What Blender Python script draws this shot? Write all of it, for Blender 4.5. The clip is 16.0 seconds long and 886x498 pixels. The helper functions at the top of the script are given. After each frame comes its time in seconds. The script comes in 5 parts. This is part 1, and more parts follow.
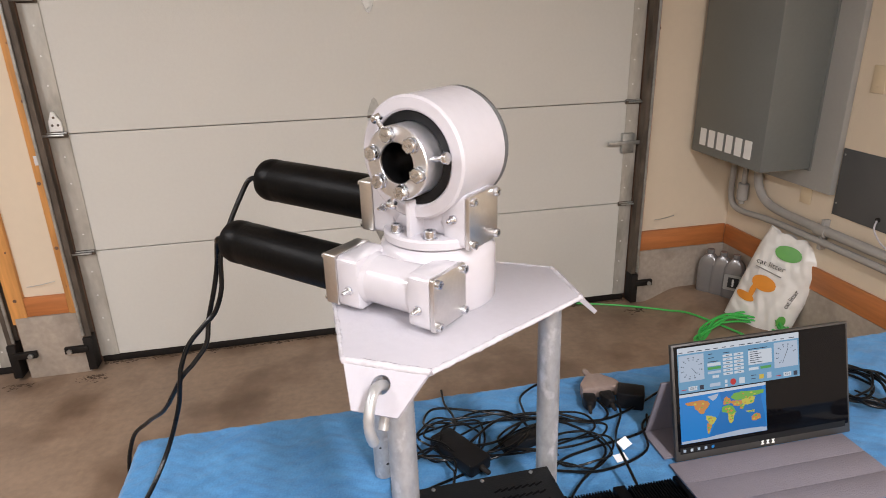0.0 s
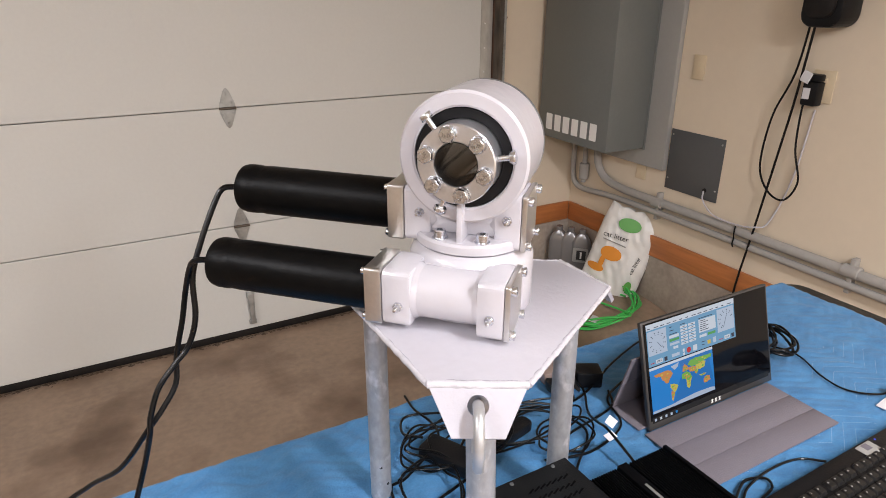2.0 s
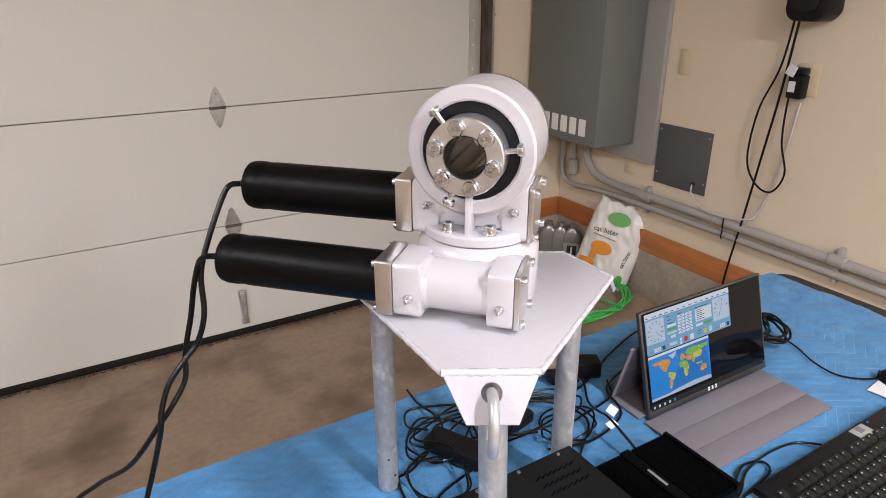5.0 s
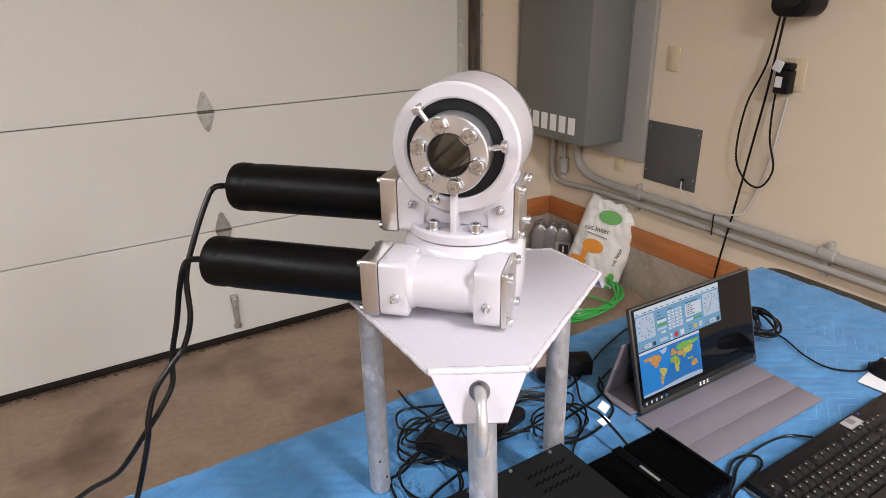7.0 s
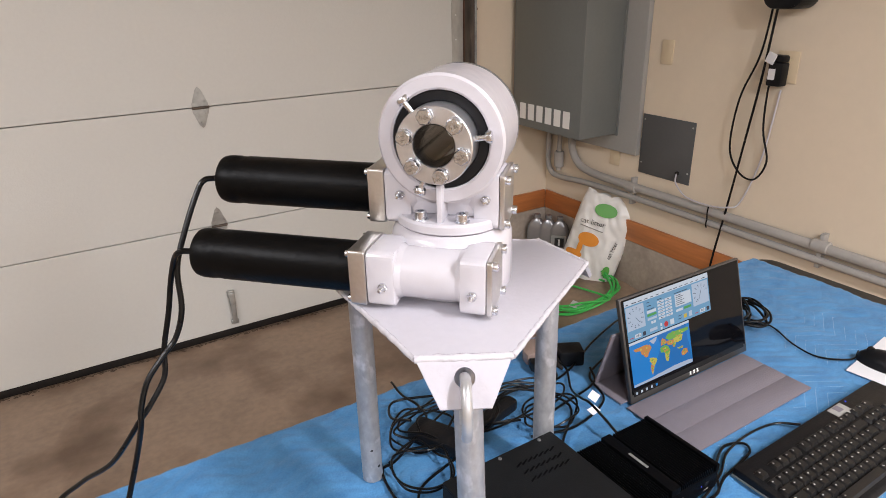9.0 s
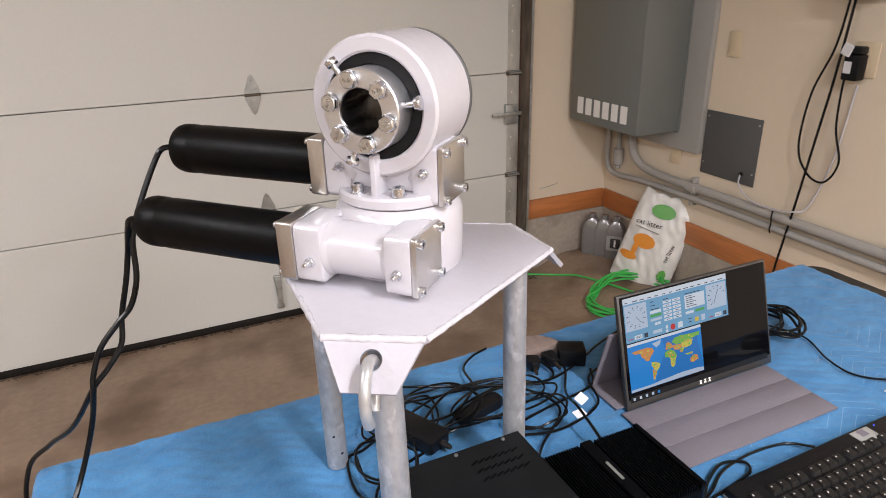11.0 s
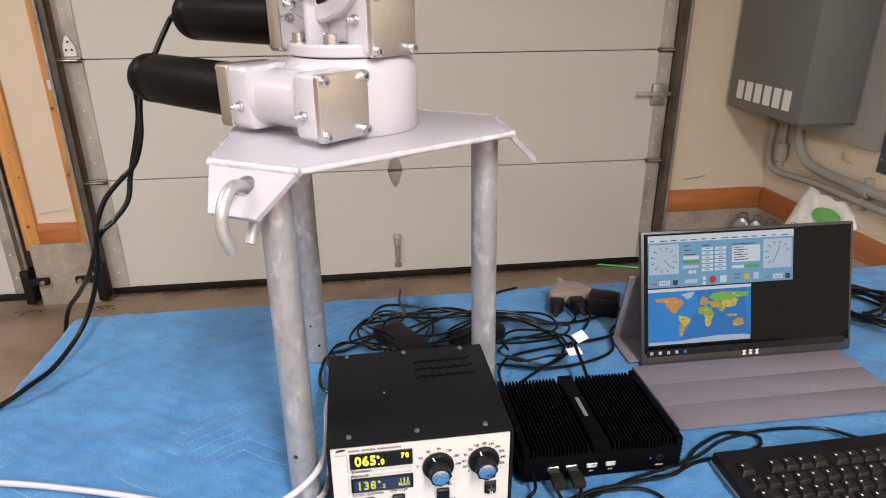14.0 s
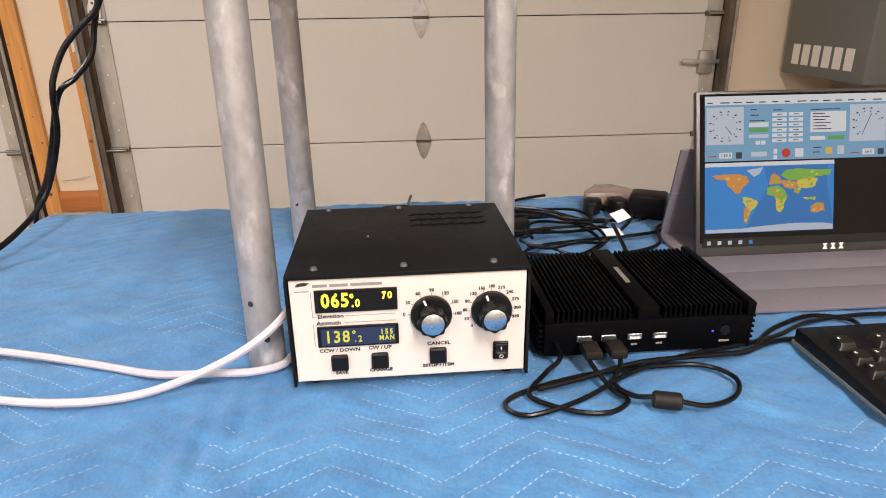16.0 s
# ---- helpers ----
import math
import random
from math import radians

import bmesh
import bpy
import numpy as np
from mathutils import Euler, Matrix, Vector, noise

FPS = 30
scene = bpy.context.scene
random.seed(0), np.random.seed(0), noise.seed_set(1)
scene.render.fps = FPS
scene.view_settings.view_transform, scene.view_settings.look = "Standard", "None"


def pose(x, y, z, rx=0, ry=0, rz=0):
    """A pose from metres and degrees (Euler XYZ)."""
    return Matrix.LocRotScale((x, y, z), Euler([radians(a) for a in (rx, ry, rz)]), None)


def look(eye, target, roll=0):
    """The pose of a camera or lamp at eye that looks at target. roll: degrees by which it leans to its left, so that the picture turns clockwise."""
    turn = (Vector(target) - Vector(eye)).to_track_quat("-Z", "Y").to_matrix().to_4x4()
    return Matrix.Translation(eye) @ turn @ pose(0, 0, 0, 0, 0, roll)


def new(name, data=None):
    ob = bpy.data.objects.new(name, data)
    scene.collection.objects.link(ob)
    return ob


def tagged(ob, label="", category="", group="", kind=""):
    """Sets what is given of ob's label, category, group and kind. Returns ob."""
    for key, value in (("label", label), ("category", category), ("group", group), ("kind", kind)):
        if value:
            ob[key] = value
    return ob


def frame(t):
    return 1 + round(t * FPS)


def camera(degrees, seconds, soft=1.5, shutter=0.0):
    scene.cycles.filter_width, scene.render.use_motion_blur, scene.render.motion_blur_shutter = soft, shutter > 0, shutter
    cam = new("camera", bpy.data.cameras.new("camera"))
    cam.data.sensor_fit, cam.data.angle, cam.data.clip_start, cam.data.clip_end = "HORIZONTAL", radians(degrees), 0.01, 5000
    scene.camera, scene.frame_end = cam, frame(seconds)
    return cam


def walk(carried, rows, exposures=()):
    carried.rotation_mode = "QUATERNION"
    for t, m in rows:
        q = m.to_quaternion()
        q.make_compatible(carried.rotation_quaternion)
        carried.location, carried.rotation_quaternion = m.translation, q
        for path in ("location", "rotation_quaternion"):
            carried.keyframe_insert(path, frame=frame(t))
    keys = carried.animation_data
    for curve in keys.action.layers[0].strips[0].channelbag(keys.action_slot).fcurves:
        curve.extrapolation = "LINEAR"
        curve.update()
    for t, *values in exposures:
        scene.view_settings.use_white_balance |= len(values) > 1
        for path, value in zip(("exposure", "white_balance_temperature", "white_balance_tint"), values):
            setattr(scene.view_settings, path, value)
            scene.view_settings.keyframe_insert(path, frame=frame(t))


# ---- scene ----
cam = camera(69.6, 16.0, soft=0.9, shutter=0.35)
METRES, EYE, TILT, LEAN, TURN = 1.5, 1.45, -14.0, 0.0, 0.0
PATH = [
    (0, (0.573, 0.573, 1.703), (0.956, 2.404, 0.995), -1.5),
    (0.5, (0.478, 0.612, 1.703), (0.995, 2.404, 0.982), -1.1),
    (1, (0.398, 0.653, 1.71), (1.105, 2.374, 0.976), -1.0),
    (1.5, (0.359, 0.698, 1.71), (1.216, 2.349, 0.976), -0.4),
    (2, (0.33, 0.723, 1.708), (1.239, 2.339, 0.958), 0.3),
    (2.5, (0.319, 0.724, 1.706), (1.232, 2.337, 0.956), 0.4),
    (3, (0.315, 0.72, 1.706), (1.232, 2.331, 0.954), 0.2),
    (3.5, (0.308, 0.722, 1.704), (1.231, 2.33, 0.955), -0.0),
    (4, (0.3, 0.723, 1.707), (1.231, 2.325, 0.954), -0.0),
    (6.5, (0.304, 0.721, 1.705), (1.262, 2.306, 0.95), -0.6),
    (7, (0.309, 0.72, 1.702), (1.27, 2.305, 0.95), -0.9),
    (7.5, (0.304, 0.716, 1.709), (1.266, 2.298, 0.951), -0.9),
    (8, (0.303, 0.712, 1.709), (1.265, 2.292, 0.95), -1.0),
    (8.5, (0.305, 0.706, 1.708), (1.267, 2.284, 0.943), -0.9),
    (9, (0.315, 0.703, 1.699), (1.277, 2.281, 0.934), -1.2),
    (11.5, (0.528, 0.646, 1.634), (1.16, 2.384, 0.872), -1.0),
    (12, (0.576, 0.629, 1.613), (1.058, 2.413, 0.849), -0.5),
    (12.5, (0.619, 0.605, 1.598), (0.964, 2.419, 0.829), -0.5),
    (13, (0.656, 0.599, 1.57), (0.966, 2.423, 0.811), -0.1),
    (13.5, (0.676, 0.582, 1.545), (0.979, 2.408, 0.789), -0.3),
    (14, (0.733, 0.578, 1.489), (0.98, 2.414, 0.736), -0.3),
    (14.5, (0.772, 0.595, 1.43), (0.934, 2.438, 0.67), -0.7),
    (15, (0.774, 0.624, 1.35), (0.92, 2.475, 0.608), -0.4),
    (15.5, (0.778, 0.641, 1.284), (0.914, 2.501, 0.563), -0.7),
    (16, (0.777, 0.654, 1.244), (0.913, 2.519, 0.534), -0.8),
]
walk(cam, [(t, look(eye, target, roll)) for t, eye, target, roll in PATH], exposures=[(0.0, 0.03, 6400, 10), (1.5, 0.05, 6330, 10), (3.5, 0.06, 6250, 10), (8.5, 0.06, 6250, 10), (12.0, 0.03, 6300, 10), (13.5, -0.03, 6420, 10), (14.5, -0.04, 6470, 10), (16.0, 0.03, 7060, 14)])

# ---- world and lights ----
world = bpy.data.worlds.new("world")
scene.world = world
world.use_nodes = True
world.node_tree.nodes["Background"].inputs[0].default_value = (0.9, 0.93, 1.0, 1)
world.node_tree.nodes["Background"].inputs[1].default_value = 0.02


def ceiling_lamp(x, y, z, sx, sy, power, colour):
    data = bpy.data.lights.new("lamp_light", "AREA")
    data.shape, data.size, data.size_y, data.energy, data.color = "RECTANGLE", sx, sy, power, colour
    ob = new("lamp_light", data)
    ob.location = (x, y, z)
    return ob


LAMPS = [(-1.5, 1.3), (1.2, -0.5), (-0.9, -1.6), (1.5, -2.3)]
WATTS = [57.0, 82.0, 71.0, 82.0]
CEIL = 2.9
for (lx, ly), watts in zip(LAMPS, WATTS):
    ceiling_lamp(lx, ly, CEIL - 0.09, 0.16, 1.2, watts, (0.985, 0.955, 0.975))


# ---- materials ----
def material(name, colour, rough=0.5, metal=0.0, spread=0.12, grain=30.0, blotch=3.0, bump=0.1, bump_scale=120.0, coat=0.0, second=None, amount=0.0, emit=0.0, per_object=0.0, spec=0.5, stretch=None):
    """A Principled surface with blotches and grain in its colour and roughness, and a fine relief."""
    m = bpy.data.materials.new(name)
    m.use_nodes = True
    n, l = m.node_tree.nodes, m.node_tree.links
    b = n["Principled BSDF"]
    co = n.new("ShaderNodeTexCoord")
    place = co.outputs["Object"]
    if stretch:
        along = n.new("ShaderNodeMapping")
        along.inputs["Scale"].default_value = stretch
        l.new(place, along.inputs["Vector"])
        place = along.outputs[0]
    big, small = n.new("ShaderNodeTexNoise"), n.new("ShaderNodeTexNoise")
    big.inputs["Scale"].default_value, small.inputs["Scale"].default_value = blotch, grain
    big.inputs["Detail"].default_value = small.inputs["Detail"].default_value = 6
    for t in (big, small):
        l.new(place, t.inputs["Vector"])
    mix = n.new("ShaderNodeMix")
    mix.data_type = "FLOAT"
    mix.inputs[0].default_value = 0.45
    l.new(big.outputs["Fac"], mix.inputs[2])
    l.new(small.outputs["Fac"], mix.inputs[3])
    ramp = n.new("ShaderNodeMapRange")
    ramp.inputs[1].default_value, ramp.inputs[2].default_value = 0.3, 0.7
    ramp.inputs[3].default_value, ramp.inputs[4].default_value = 1 - spread, 1 + spread
    l.new(mix.outputs[0], ramp.inputs[0])
    mul = n.new("ShaderNodeVectorMath")
    mul.operation = "SCALE"
    mul.inputs[0].default_value = colour
    l.new(ramp.outputs[0], mul.inputs["Scale"])
    out = mul.outputs[0]
    if second:
        blot = n.new("ShaderNodeTexNoise")
        blot.inputs["Scale"].default_value, blot.inputs["Detail"].default_value = blotch * 0.8, 8
        l.new(place, blot.inputs["Vector"])
        edge = n.new("ShaderNodeMapRange")
        edge.inputs[1].default_value, edge.inputs[2].default_value = 0.62 - amount, 0.75 - amount * 0.6
        l.new(blot.outputs["Fac"], edge.inputs[0])
        two = n.new("ShaderNodeMix")
        two.data_type = "RGBA"
        l.new(edge.outputs[0], two.inputs[0])
        l.new(out, two.inputs[6])
        two.inputs[7].default_value = (*second, 1)
        out = two.outputs[2]
    if per_object:
        info = n.new("ShaderNodeObjectInfo")
        r = n.new("ShaderNodeMapRange")
        r.inputs[3].default_value, r.inputs[4].default_value = 1 - per_object, 1 + per_object
        l.new(info.outputs["Random"], r.inputs[0])
        s = n.new("ShaderNodeVectorMath")
        s.operation = "SCALE"
        l.new(out, s.inputs[0])
        l.new(r.outputs[0], s.inputs["Scale"])
        out = s.outputs[0]
    l.new(out, b.inputs["Base Color"])
    rr = n.new("ShaderNodeMapRange")
    rr.inputs[1].default_value, rr.inputs[2].default_value = 0.3, 0.7
    rr.inputs[3].default_value, rr.inputs[4].default_value = max(0.02, rough * 0.85), min(1, rough * 1.15)
    l.new(mix.outputs[0], rr.inputs[0])
    l.new(rr.outputs[0], b.inputs["Roughness"])
    b.inputs["Metallic"].default_value = metal
    b.inputs["Specular IOR Level"].default_value = spec
    b.inputs["Coat Weight"].default_value = coat
    b.inputs["Coat Roughness"].default_value = 0.12
    if bump:
        fine = n.new("ShaderNodeTexNoise")
        fine.inputs["Scale"].default_value, fine.inputs["Detail"].default_value = bump_scale, 5
        l.new(co.outputs["Object"], fine.inputs["Vector"])
        bp = n.new("ShaderNodeBump")
        bp.inputs["Strength"].default_value, bp.inputs["Distance"].default_value = bump, 0.002
        l.new(fine.outputs["Fac"], bp.inputs["Height"])
        l.new(bp.outputs["Normal"], b.inputs["Normal"])
    if emit:
        b.inputs["Emission Color"].default_value = (*colour, 1)
        b.inputs["Emission Strength"].default_value = emit
    return m


def glow(name, colour, strength):
    m = bpy.data.materials.new(name)
    m.use_nodes = True
    b = m.node_tree.nodes["Principled BSDF"]
    b.inputs["Base Color"].default_value = (0.01, 0.01, 0.01, 1)
    b.inputs["Roughness"].default_value = 0.15
    b.inputs["Specular IOR Level"].default_value = 0.15
    b.inputs["Emission Color"].default_value = (*colour, 1)
    b.inputs["Emission Strength"].default_value = strength
    return m


M = {}
M["white_door"] = material("painted_door_steel", (0.640, 0.642, 0.612), 0.42, 0, 0.03, 60, 1.2, 0.35, 160)
M["galv"] = material("galvanised_steel", (0.42, 0.43, 0.42), 0.42, 0.75, 0.3, 45, 9, 0.15, 90, second=(0.26, 0.25, 0.22), amount=0.06)
# dirty steel, its colour darkened further for the shade inside the rail
M["track"] = material("grimy_shaded_track_steel", (0.115, 0.092, 0.072), 0.6, 0.2, 0.45, 40, 12, 0.25, 90, second=(0.035, 0.028, 0.022), amount=0.13, stretch=(1, 1, 0.3))
M["stile"] = material("stile_steel", (0.50, 0.49, 0.45), 0.45, 0.35, 0.22, 45, 9, 0.12, 90, second=(0.30, 0.285, 0.25), amount=0.07, stretch=(1, 1, 0.35))
M["pipe"] = material("galvanised_pipe", (0.37, 0.375, 0.39), 0.42, 0.45, 0.18, 120, 60, 0.25, 90, second=(0.62, 0.62, 0.65), amount=0.055, stretch=(1, 1, 0.6))
M["wall"] = material("cream_wall_paint", (0.705, 0.61, 0.478), 0.7, 0, 0.03, 25, 1.5, 0.3, 90)
M["ceiling"] = material("ceiling_paint", (0.78, 0.74, 0.66), 0.8, 0, 0.03, 25, 1.5, 0.3, 90)
M["orange"] = material("stained_trim_wood", (0.46, 0.165, 0.05), 0.5, 0, 0.28, 60, 16, 0.15, 80, stretch=(0.1, 0.1, 1))
M["wood"] = material("jamb_wood", (0.60, 0.29, 0.09), 0.5, 0, 0.34, 60, 14, 0.15, 80, second=(0.30, 0.12, 0.035), amount=0.05, stretch=(1, 1, 0.09))
M["dark_wood"] = material("weathered_jamb", (0.16, 0.09, 0.06), 0.7, 0, 0.4, 30, 8, 0.3, 60, second=(0.05, 0.04, 0.035), amount=0.1)
M["concrete"] = material("stem_wall_concrete", (0.36, 0.31, 0.26), 0.85, 0, 0.22, 40, 5, 0.6, 60, second=(0.24, 0.2, 0.165), amount=0.06)
M["floor"] = material("garage_floor_concrete", (0.285, 0.205, 0.145), 0.5, 0, 0.27, 30, 3.0, 0.4, 60, second=(0.15, 0.096, 0.062), amount=0.14)
M["rubber"] = material("black_rubber", (0.012, 0.010, 0.009), 0.6, 0, 0.3, 40, 12, 0.2, 80, spec=0.25)
M["cable"] = material("black_cable_sheath", (0.0035, 0.0034, 0.0036), 0.3, 0, 0.3, 60, 20, 0.05, 200, spec=0.26)
M["motor"] = material("black_sleeve", (0.0025, 0.0024, 0.0024), 0.42, 0, 0.3, 80, 12, 0.2, 160, spec=0.11)
M["white_paint"] = material("white_gloss_casting", (0.535, 0.518, 0.555), 0.24, 0, 0.03, 60, 12, 0.25, 55, coat=0.35)
M["plate_paint"] = material("white_plate_paint", (0.465, 0.45, 0.492), 0.36, 0, 0.04, 80, 10, 0.3, 120, coat=0.2)
M["weld"] = material("ground_edge_paint", (0.56, 0.545, 0.585), 0.22, 0, 0.14, 160, 60, 1.0, 130, coat=0.4)
M["brushed"] = material("brushed_steel", (0.72, 0.71, 0.70), 0.33, 1.0, 0.08, 200, 20, 0.15, 260)
M["bolt"] = material("zinc_bolt", (0.68, 0.70, 0.74), 0.26, 1.0, 0.12, 150, 60, 0.1, 300)
M["fitting"] = material("dull_steel_fitting", (0.40, 0.40, 0.41), 0.22, 1.0, 0.1, 150, 60, 0.1, 300)
M["dirt"] = material("oily_floor_dirt", (0.085, 0.056, 0.037), 0.85, 0, 0.5, 90, 12, 0.4, 200)
M["hub"] = material("matt_turned_aluminium", (0.74, 0.75, 0.78), 0.33, 0.93, 0.08, 120, 30, 0.08, 300)
M["hook"] = material("zinc_hook", (0.50, 0.505, 0.515), 0.4, 0.55, 0.14, 100, 30, 0.15, 200)
M["alu"] = material("turned_aluminium", (0.86, 0.88, 0.92), 0.28, 1.0, 0.05, 100, 30, 0.05, 300)
M["dark_bore"] = material("bore_lining", (0.10, 0.10, 0.105), 0.16, 0.95, 0.1, 60, 20, 0.05, 200)
M["black_ring"] = material("black_seal", (0.006, 0.006, 0.007), 0.45, 0, 0.2, 60, 20, 0.1, 200, spec=0.25)
M["grey_box"] = material("grey_enclosure_paint", (0.155, 0.166, 0.16), 0.4, 0, 0.06, 60, 3, 0.25, 160)
M["grey_back"] = material("light_grey_enclosure", (0.33, 0.33, 0.313), 0.45, 0, 0.05, 60, 3, 0.2, 160)
M["grey_panel"] = material("dark_grey_panel", (0.085, 0.088, 0.09), 0.5, 0, 0.08, 60, 5, 0.2, 160)
M["white_print"] = material("white_print", (0.82, 0.82, 0.8), 0.5, 0, 0.02, 60, 5, 0.0)
M["conduit"] = material("grey_pvc_conduit", (0.36, 0.345, 0.325), 0.5, 0, 0.08, 50, 6, 0.15, 120)
M["ivory"] = material("ivory_plate", (0.66, 0.55, 0.38), 0.4, 0, 0.03, 40, 5, 0.05)
M["black_plastic"] = material("black_plastic", (0.007, 0.007, 0.008), 0.4, 0, 0.2, 90, 12, 0.2, 250, spec=0.2)
M["black_case"] = material("black_powder_coat", (0.0085, 0.009, 0.0098), 0.5, 0, 0.2, 120, 10, 0.2, 500, spec=0.08)
M["black_alu"] = material("black_anodised_fins", (0.0025, 0.0025, 0.003), 0.45, 0.0, 0.2, 120, 10, 0.15, 300, spec=0.035)
M["panel_white"] = material("cream_front_panel", (0.70, 0.645, 0.585), 0.4, 0, 0.02, 90, 6, 0.1, 250)
M["ink"] = material("black_print", (0.02, 0.02, 0.02), 0.6, 0, 0.1, 50, 9, 0.0)
M["grey_ink"] = material("grey_print", (0.25, 0.24, 0.23), 0.6, 0, 0.1, 50, 9, 0.0)
M["knob_cap"] = material("spun_knob_cap", (0.56, 0.68, 0.77), 0.28, 1.0, 0.05, 90, 20, 0.05)
M["folio"] = material("grey_folio_leatherette", (0.165, 0.150, 0.175), 0.6, 0, 0.08, 120, 6, 0.5, 300)
M["bezel"] = material("monitor_bezel", (0.055, 0.052, 0.05), 0.35, 0.3, 0.08, 120, 6, 0.1)
M["screen"] = material("dark_glossy_screen", (0.003, 0.003, 0.004), 0.05, 0, 0.0, 50, 5, 0.0, spec=0.13)
M["white_plastic"] = material("white_cable_sheath", (0.52, 0.50, 0.535), 0.4, 0, 0.06, 60, 10, 0.05)
M["paper"] = material("white_paper", (0.68, 0.68, 0.70), 0.7, 0, 0.02, 60, 10, 0.1)
M["green"] = material("green_cord_sheath", (0.06, 0.48, 0.09), 0.4, 0, 0.1, 40, 10, 0.05)
M["clear"] = material("smoky_clear_plastic", (0.25, 0.19, 0.165), 0.2, 0, 0.2, 60, 25, 0.2)
M["bag"] = material("white_plastic_sack", (0.74, 0.73, 0.70), 0.33, 0, 0.04, 40, 8, 0.5, 30)
M["bag_green"] = material("green_print", (0.11, 0.36, 0.07), 0.4, 0, 0.05, 40, 8, 0.2, 30)
M["bag_orange"] = material("orange_print", (0.72, 0.27, 0.03), 0.4, 0, 0.05, 40, 8, 0.2, 30)
M["oil"] = material("silver_grey_bottle", (0.30, 0.30, 0.305), 0.24, 0.5, 0.06, 60, 9, 0.05)
M["table"] = material("dark_table_plastic", (0.012, 0.011, 0.011), 0.55, 0, 0.2, 60, 9, 0.3, 200)
M["key"] = material("black_keycap", (0.010, 0.0095, 0.0095), 0.36, 0, 0.2, 120, 20, 0.1, 300, spec=0.45)
M["lamp"] = glow("lamp_diffuser", (1.0, 0.93, 0.85), 6.0)


def blanket_material():
    """Blue quilted moving blanket: mottled cloth, zigzag stitching in pale thread."""
    m = bpy.data.materials.new("blue_quilted_cloth")
    m.use_nodes = True
    n, l = m.node_tree.nodes, m.node_tree.links
    b = n["Principled BSDF"]

    def math_node(op, a, c=None):
        k = n.new("ShaderNodeMath")
        k.operation = op
        for i, v in enumerate((a, c)):
            if v is None:
                continue
            if isinstance(v, (int, float)):
                k.inputs[i].default_value = v
            else:
                l.new(v, k.inputs[i])
        return k.outputs[0]

    co = n.new("ShaderNodeTexCoord").outputs["Object"]
    sep = n.new("ShaderNodeSeparateXYZ")
    l.new(co, sep.inputs[0])
    x, y = sep.outputs[0], sep.outputs[1]
    warp = n.new("ShaderNodeTexNoise")
    warp.inputs["Scale"].default_value = 6.0
    l.new(co, warp.inputs["Vector"])
    zig = math_node("ADD", math_node("MULTIPLY", math_node("PINGPONG", math_node("ADD", x, -0.721), 0.0795), 0.62), math_node("MULTIPLY", warp.outputs["Fac"], 0.018))
    v = math_node("ADD", y, zig)
    line = math_node("ABSOLUTE", math_node("SUBTRACT", math_node("MODULO", math_node("ADD", v, 9.979), 0.024), 0.012))
    on = math_node("LESS_THAN", line, 0.0006)
    dash = math_node("GREATER_THAN", math_node("MODULO", math_node("ADD", x, 10.0), 0.0048), 0.0022)
    patch = n.new("ShaderNodeTexNoise")
    patch.inputs["Scale"].default_value = 5.0
    l.new(co, patch.inputs["Vector"])
    seen = math_node("GREATER_THAN", patch.outputs["Fac"], math_node("ADD", math_node("MULTIPLY", y, 0.62), -0.235))
    stitch = math_node("MULTIPLY", math_node("MULTIPLY", math_node("MULTIPLY", on, dash), seen), 0.5)
    big, small = n.new("ShaderNodeTexNoise"), n.new("ShaderNodeTexNoise")
    big.inputs["Scale"].default_value, big.inputs["Detail"].default_value = 16.0, 7
    small.inputs["Scale"].default_value, small.inputs["Detail"].default_value = 260.0, 4
    l.new(co, big.inputs["Vector"])
    l.new(co, small.inputs["Vector"])
    streak = n.new("ShaderNodeTexNoise")
    streak.inputs["Scale"].default_value, streak.inputs["Detail"].default_value = 1.0, 6
    stretch = n.new("ShaderNodeMapping")
    stretch.inputs["Scale"].default_value = (26.0, 48.0, 22.0)
    stretch.inputs["Rotation"].default_value = (0, 0, 0.35)
    l.new(co, stretch.inputs["Vector"])
    l.new(stretch.outputs["Vector"], streak.inputs["Vector"])
    cr = n.new("ShaderNodeValToRGB")
    cr.color_ramp.elements[0].position, cr.color_ramp.elements[1].position = 0.36, 0.64
    cr.color_ramp.elements[0].color = (0.034, 0.152, 0.345, 1)
    cr.color_ramp.elements[1].color = (0.074, 0.252, 0.495, 1)
    l.new(math_node("ADD", math_node("MULTIPLY", math_node("ADD", big.outputs["Fac"], streak.outputs["Fac"]), 0.36), math_node("MULTIPLY", small.outputs["Fac"], 0.28)), cr.inputs[0])
    mix = n.new("ShaderNodeMix")
    mix.data_type = "RGBA"
    l.new(stitch, mix.inputs[0])
    l.new(cr.outputs[0], mix.inputs[6])
    mix.inputs[7].default_value = (0.5, 0.62, 0.72, 1)
    l.new(mix.outputs[2], b.inputs["Base Color"])
    b.inputs["Roughness"].default_value = 0.85
    b.inputs["Sheen Weight"].default_value = 0.15
    bp = n.new("ShaderNodeBump")
    bp.inputs["Strength"].default_value, bp.inputs["Distance"].default_value = 0.5, 0.002
    l.new(small.outputs["Fac"], bp.inputs["Height"])
    l.new(bp.outputs["Normal"], b.inputs["Normal"])
    return m


M["blanket"] = blanket_material()


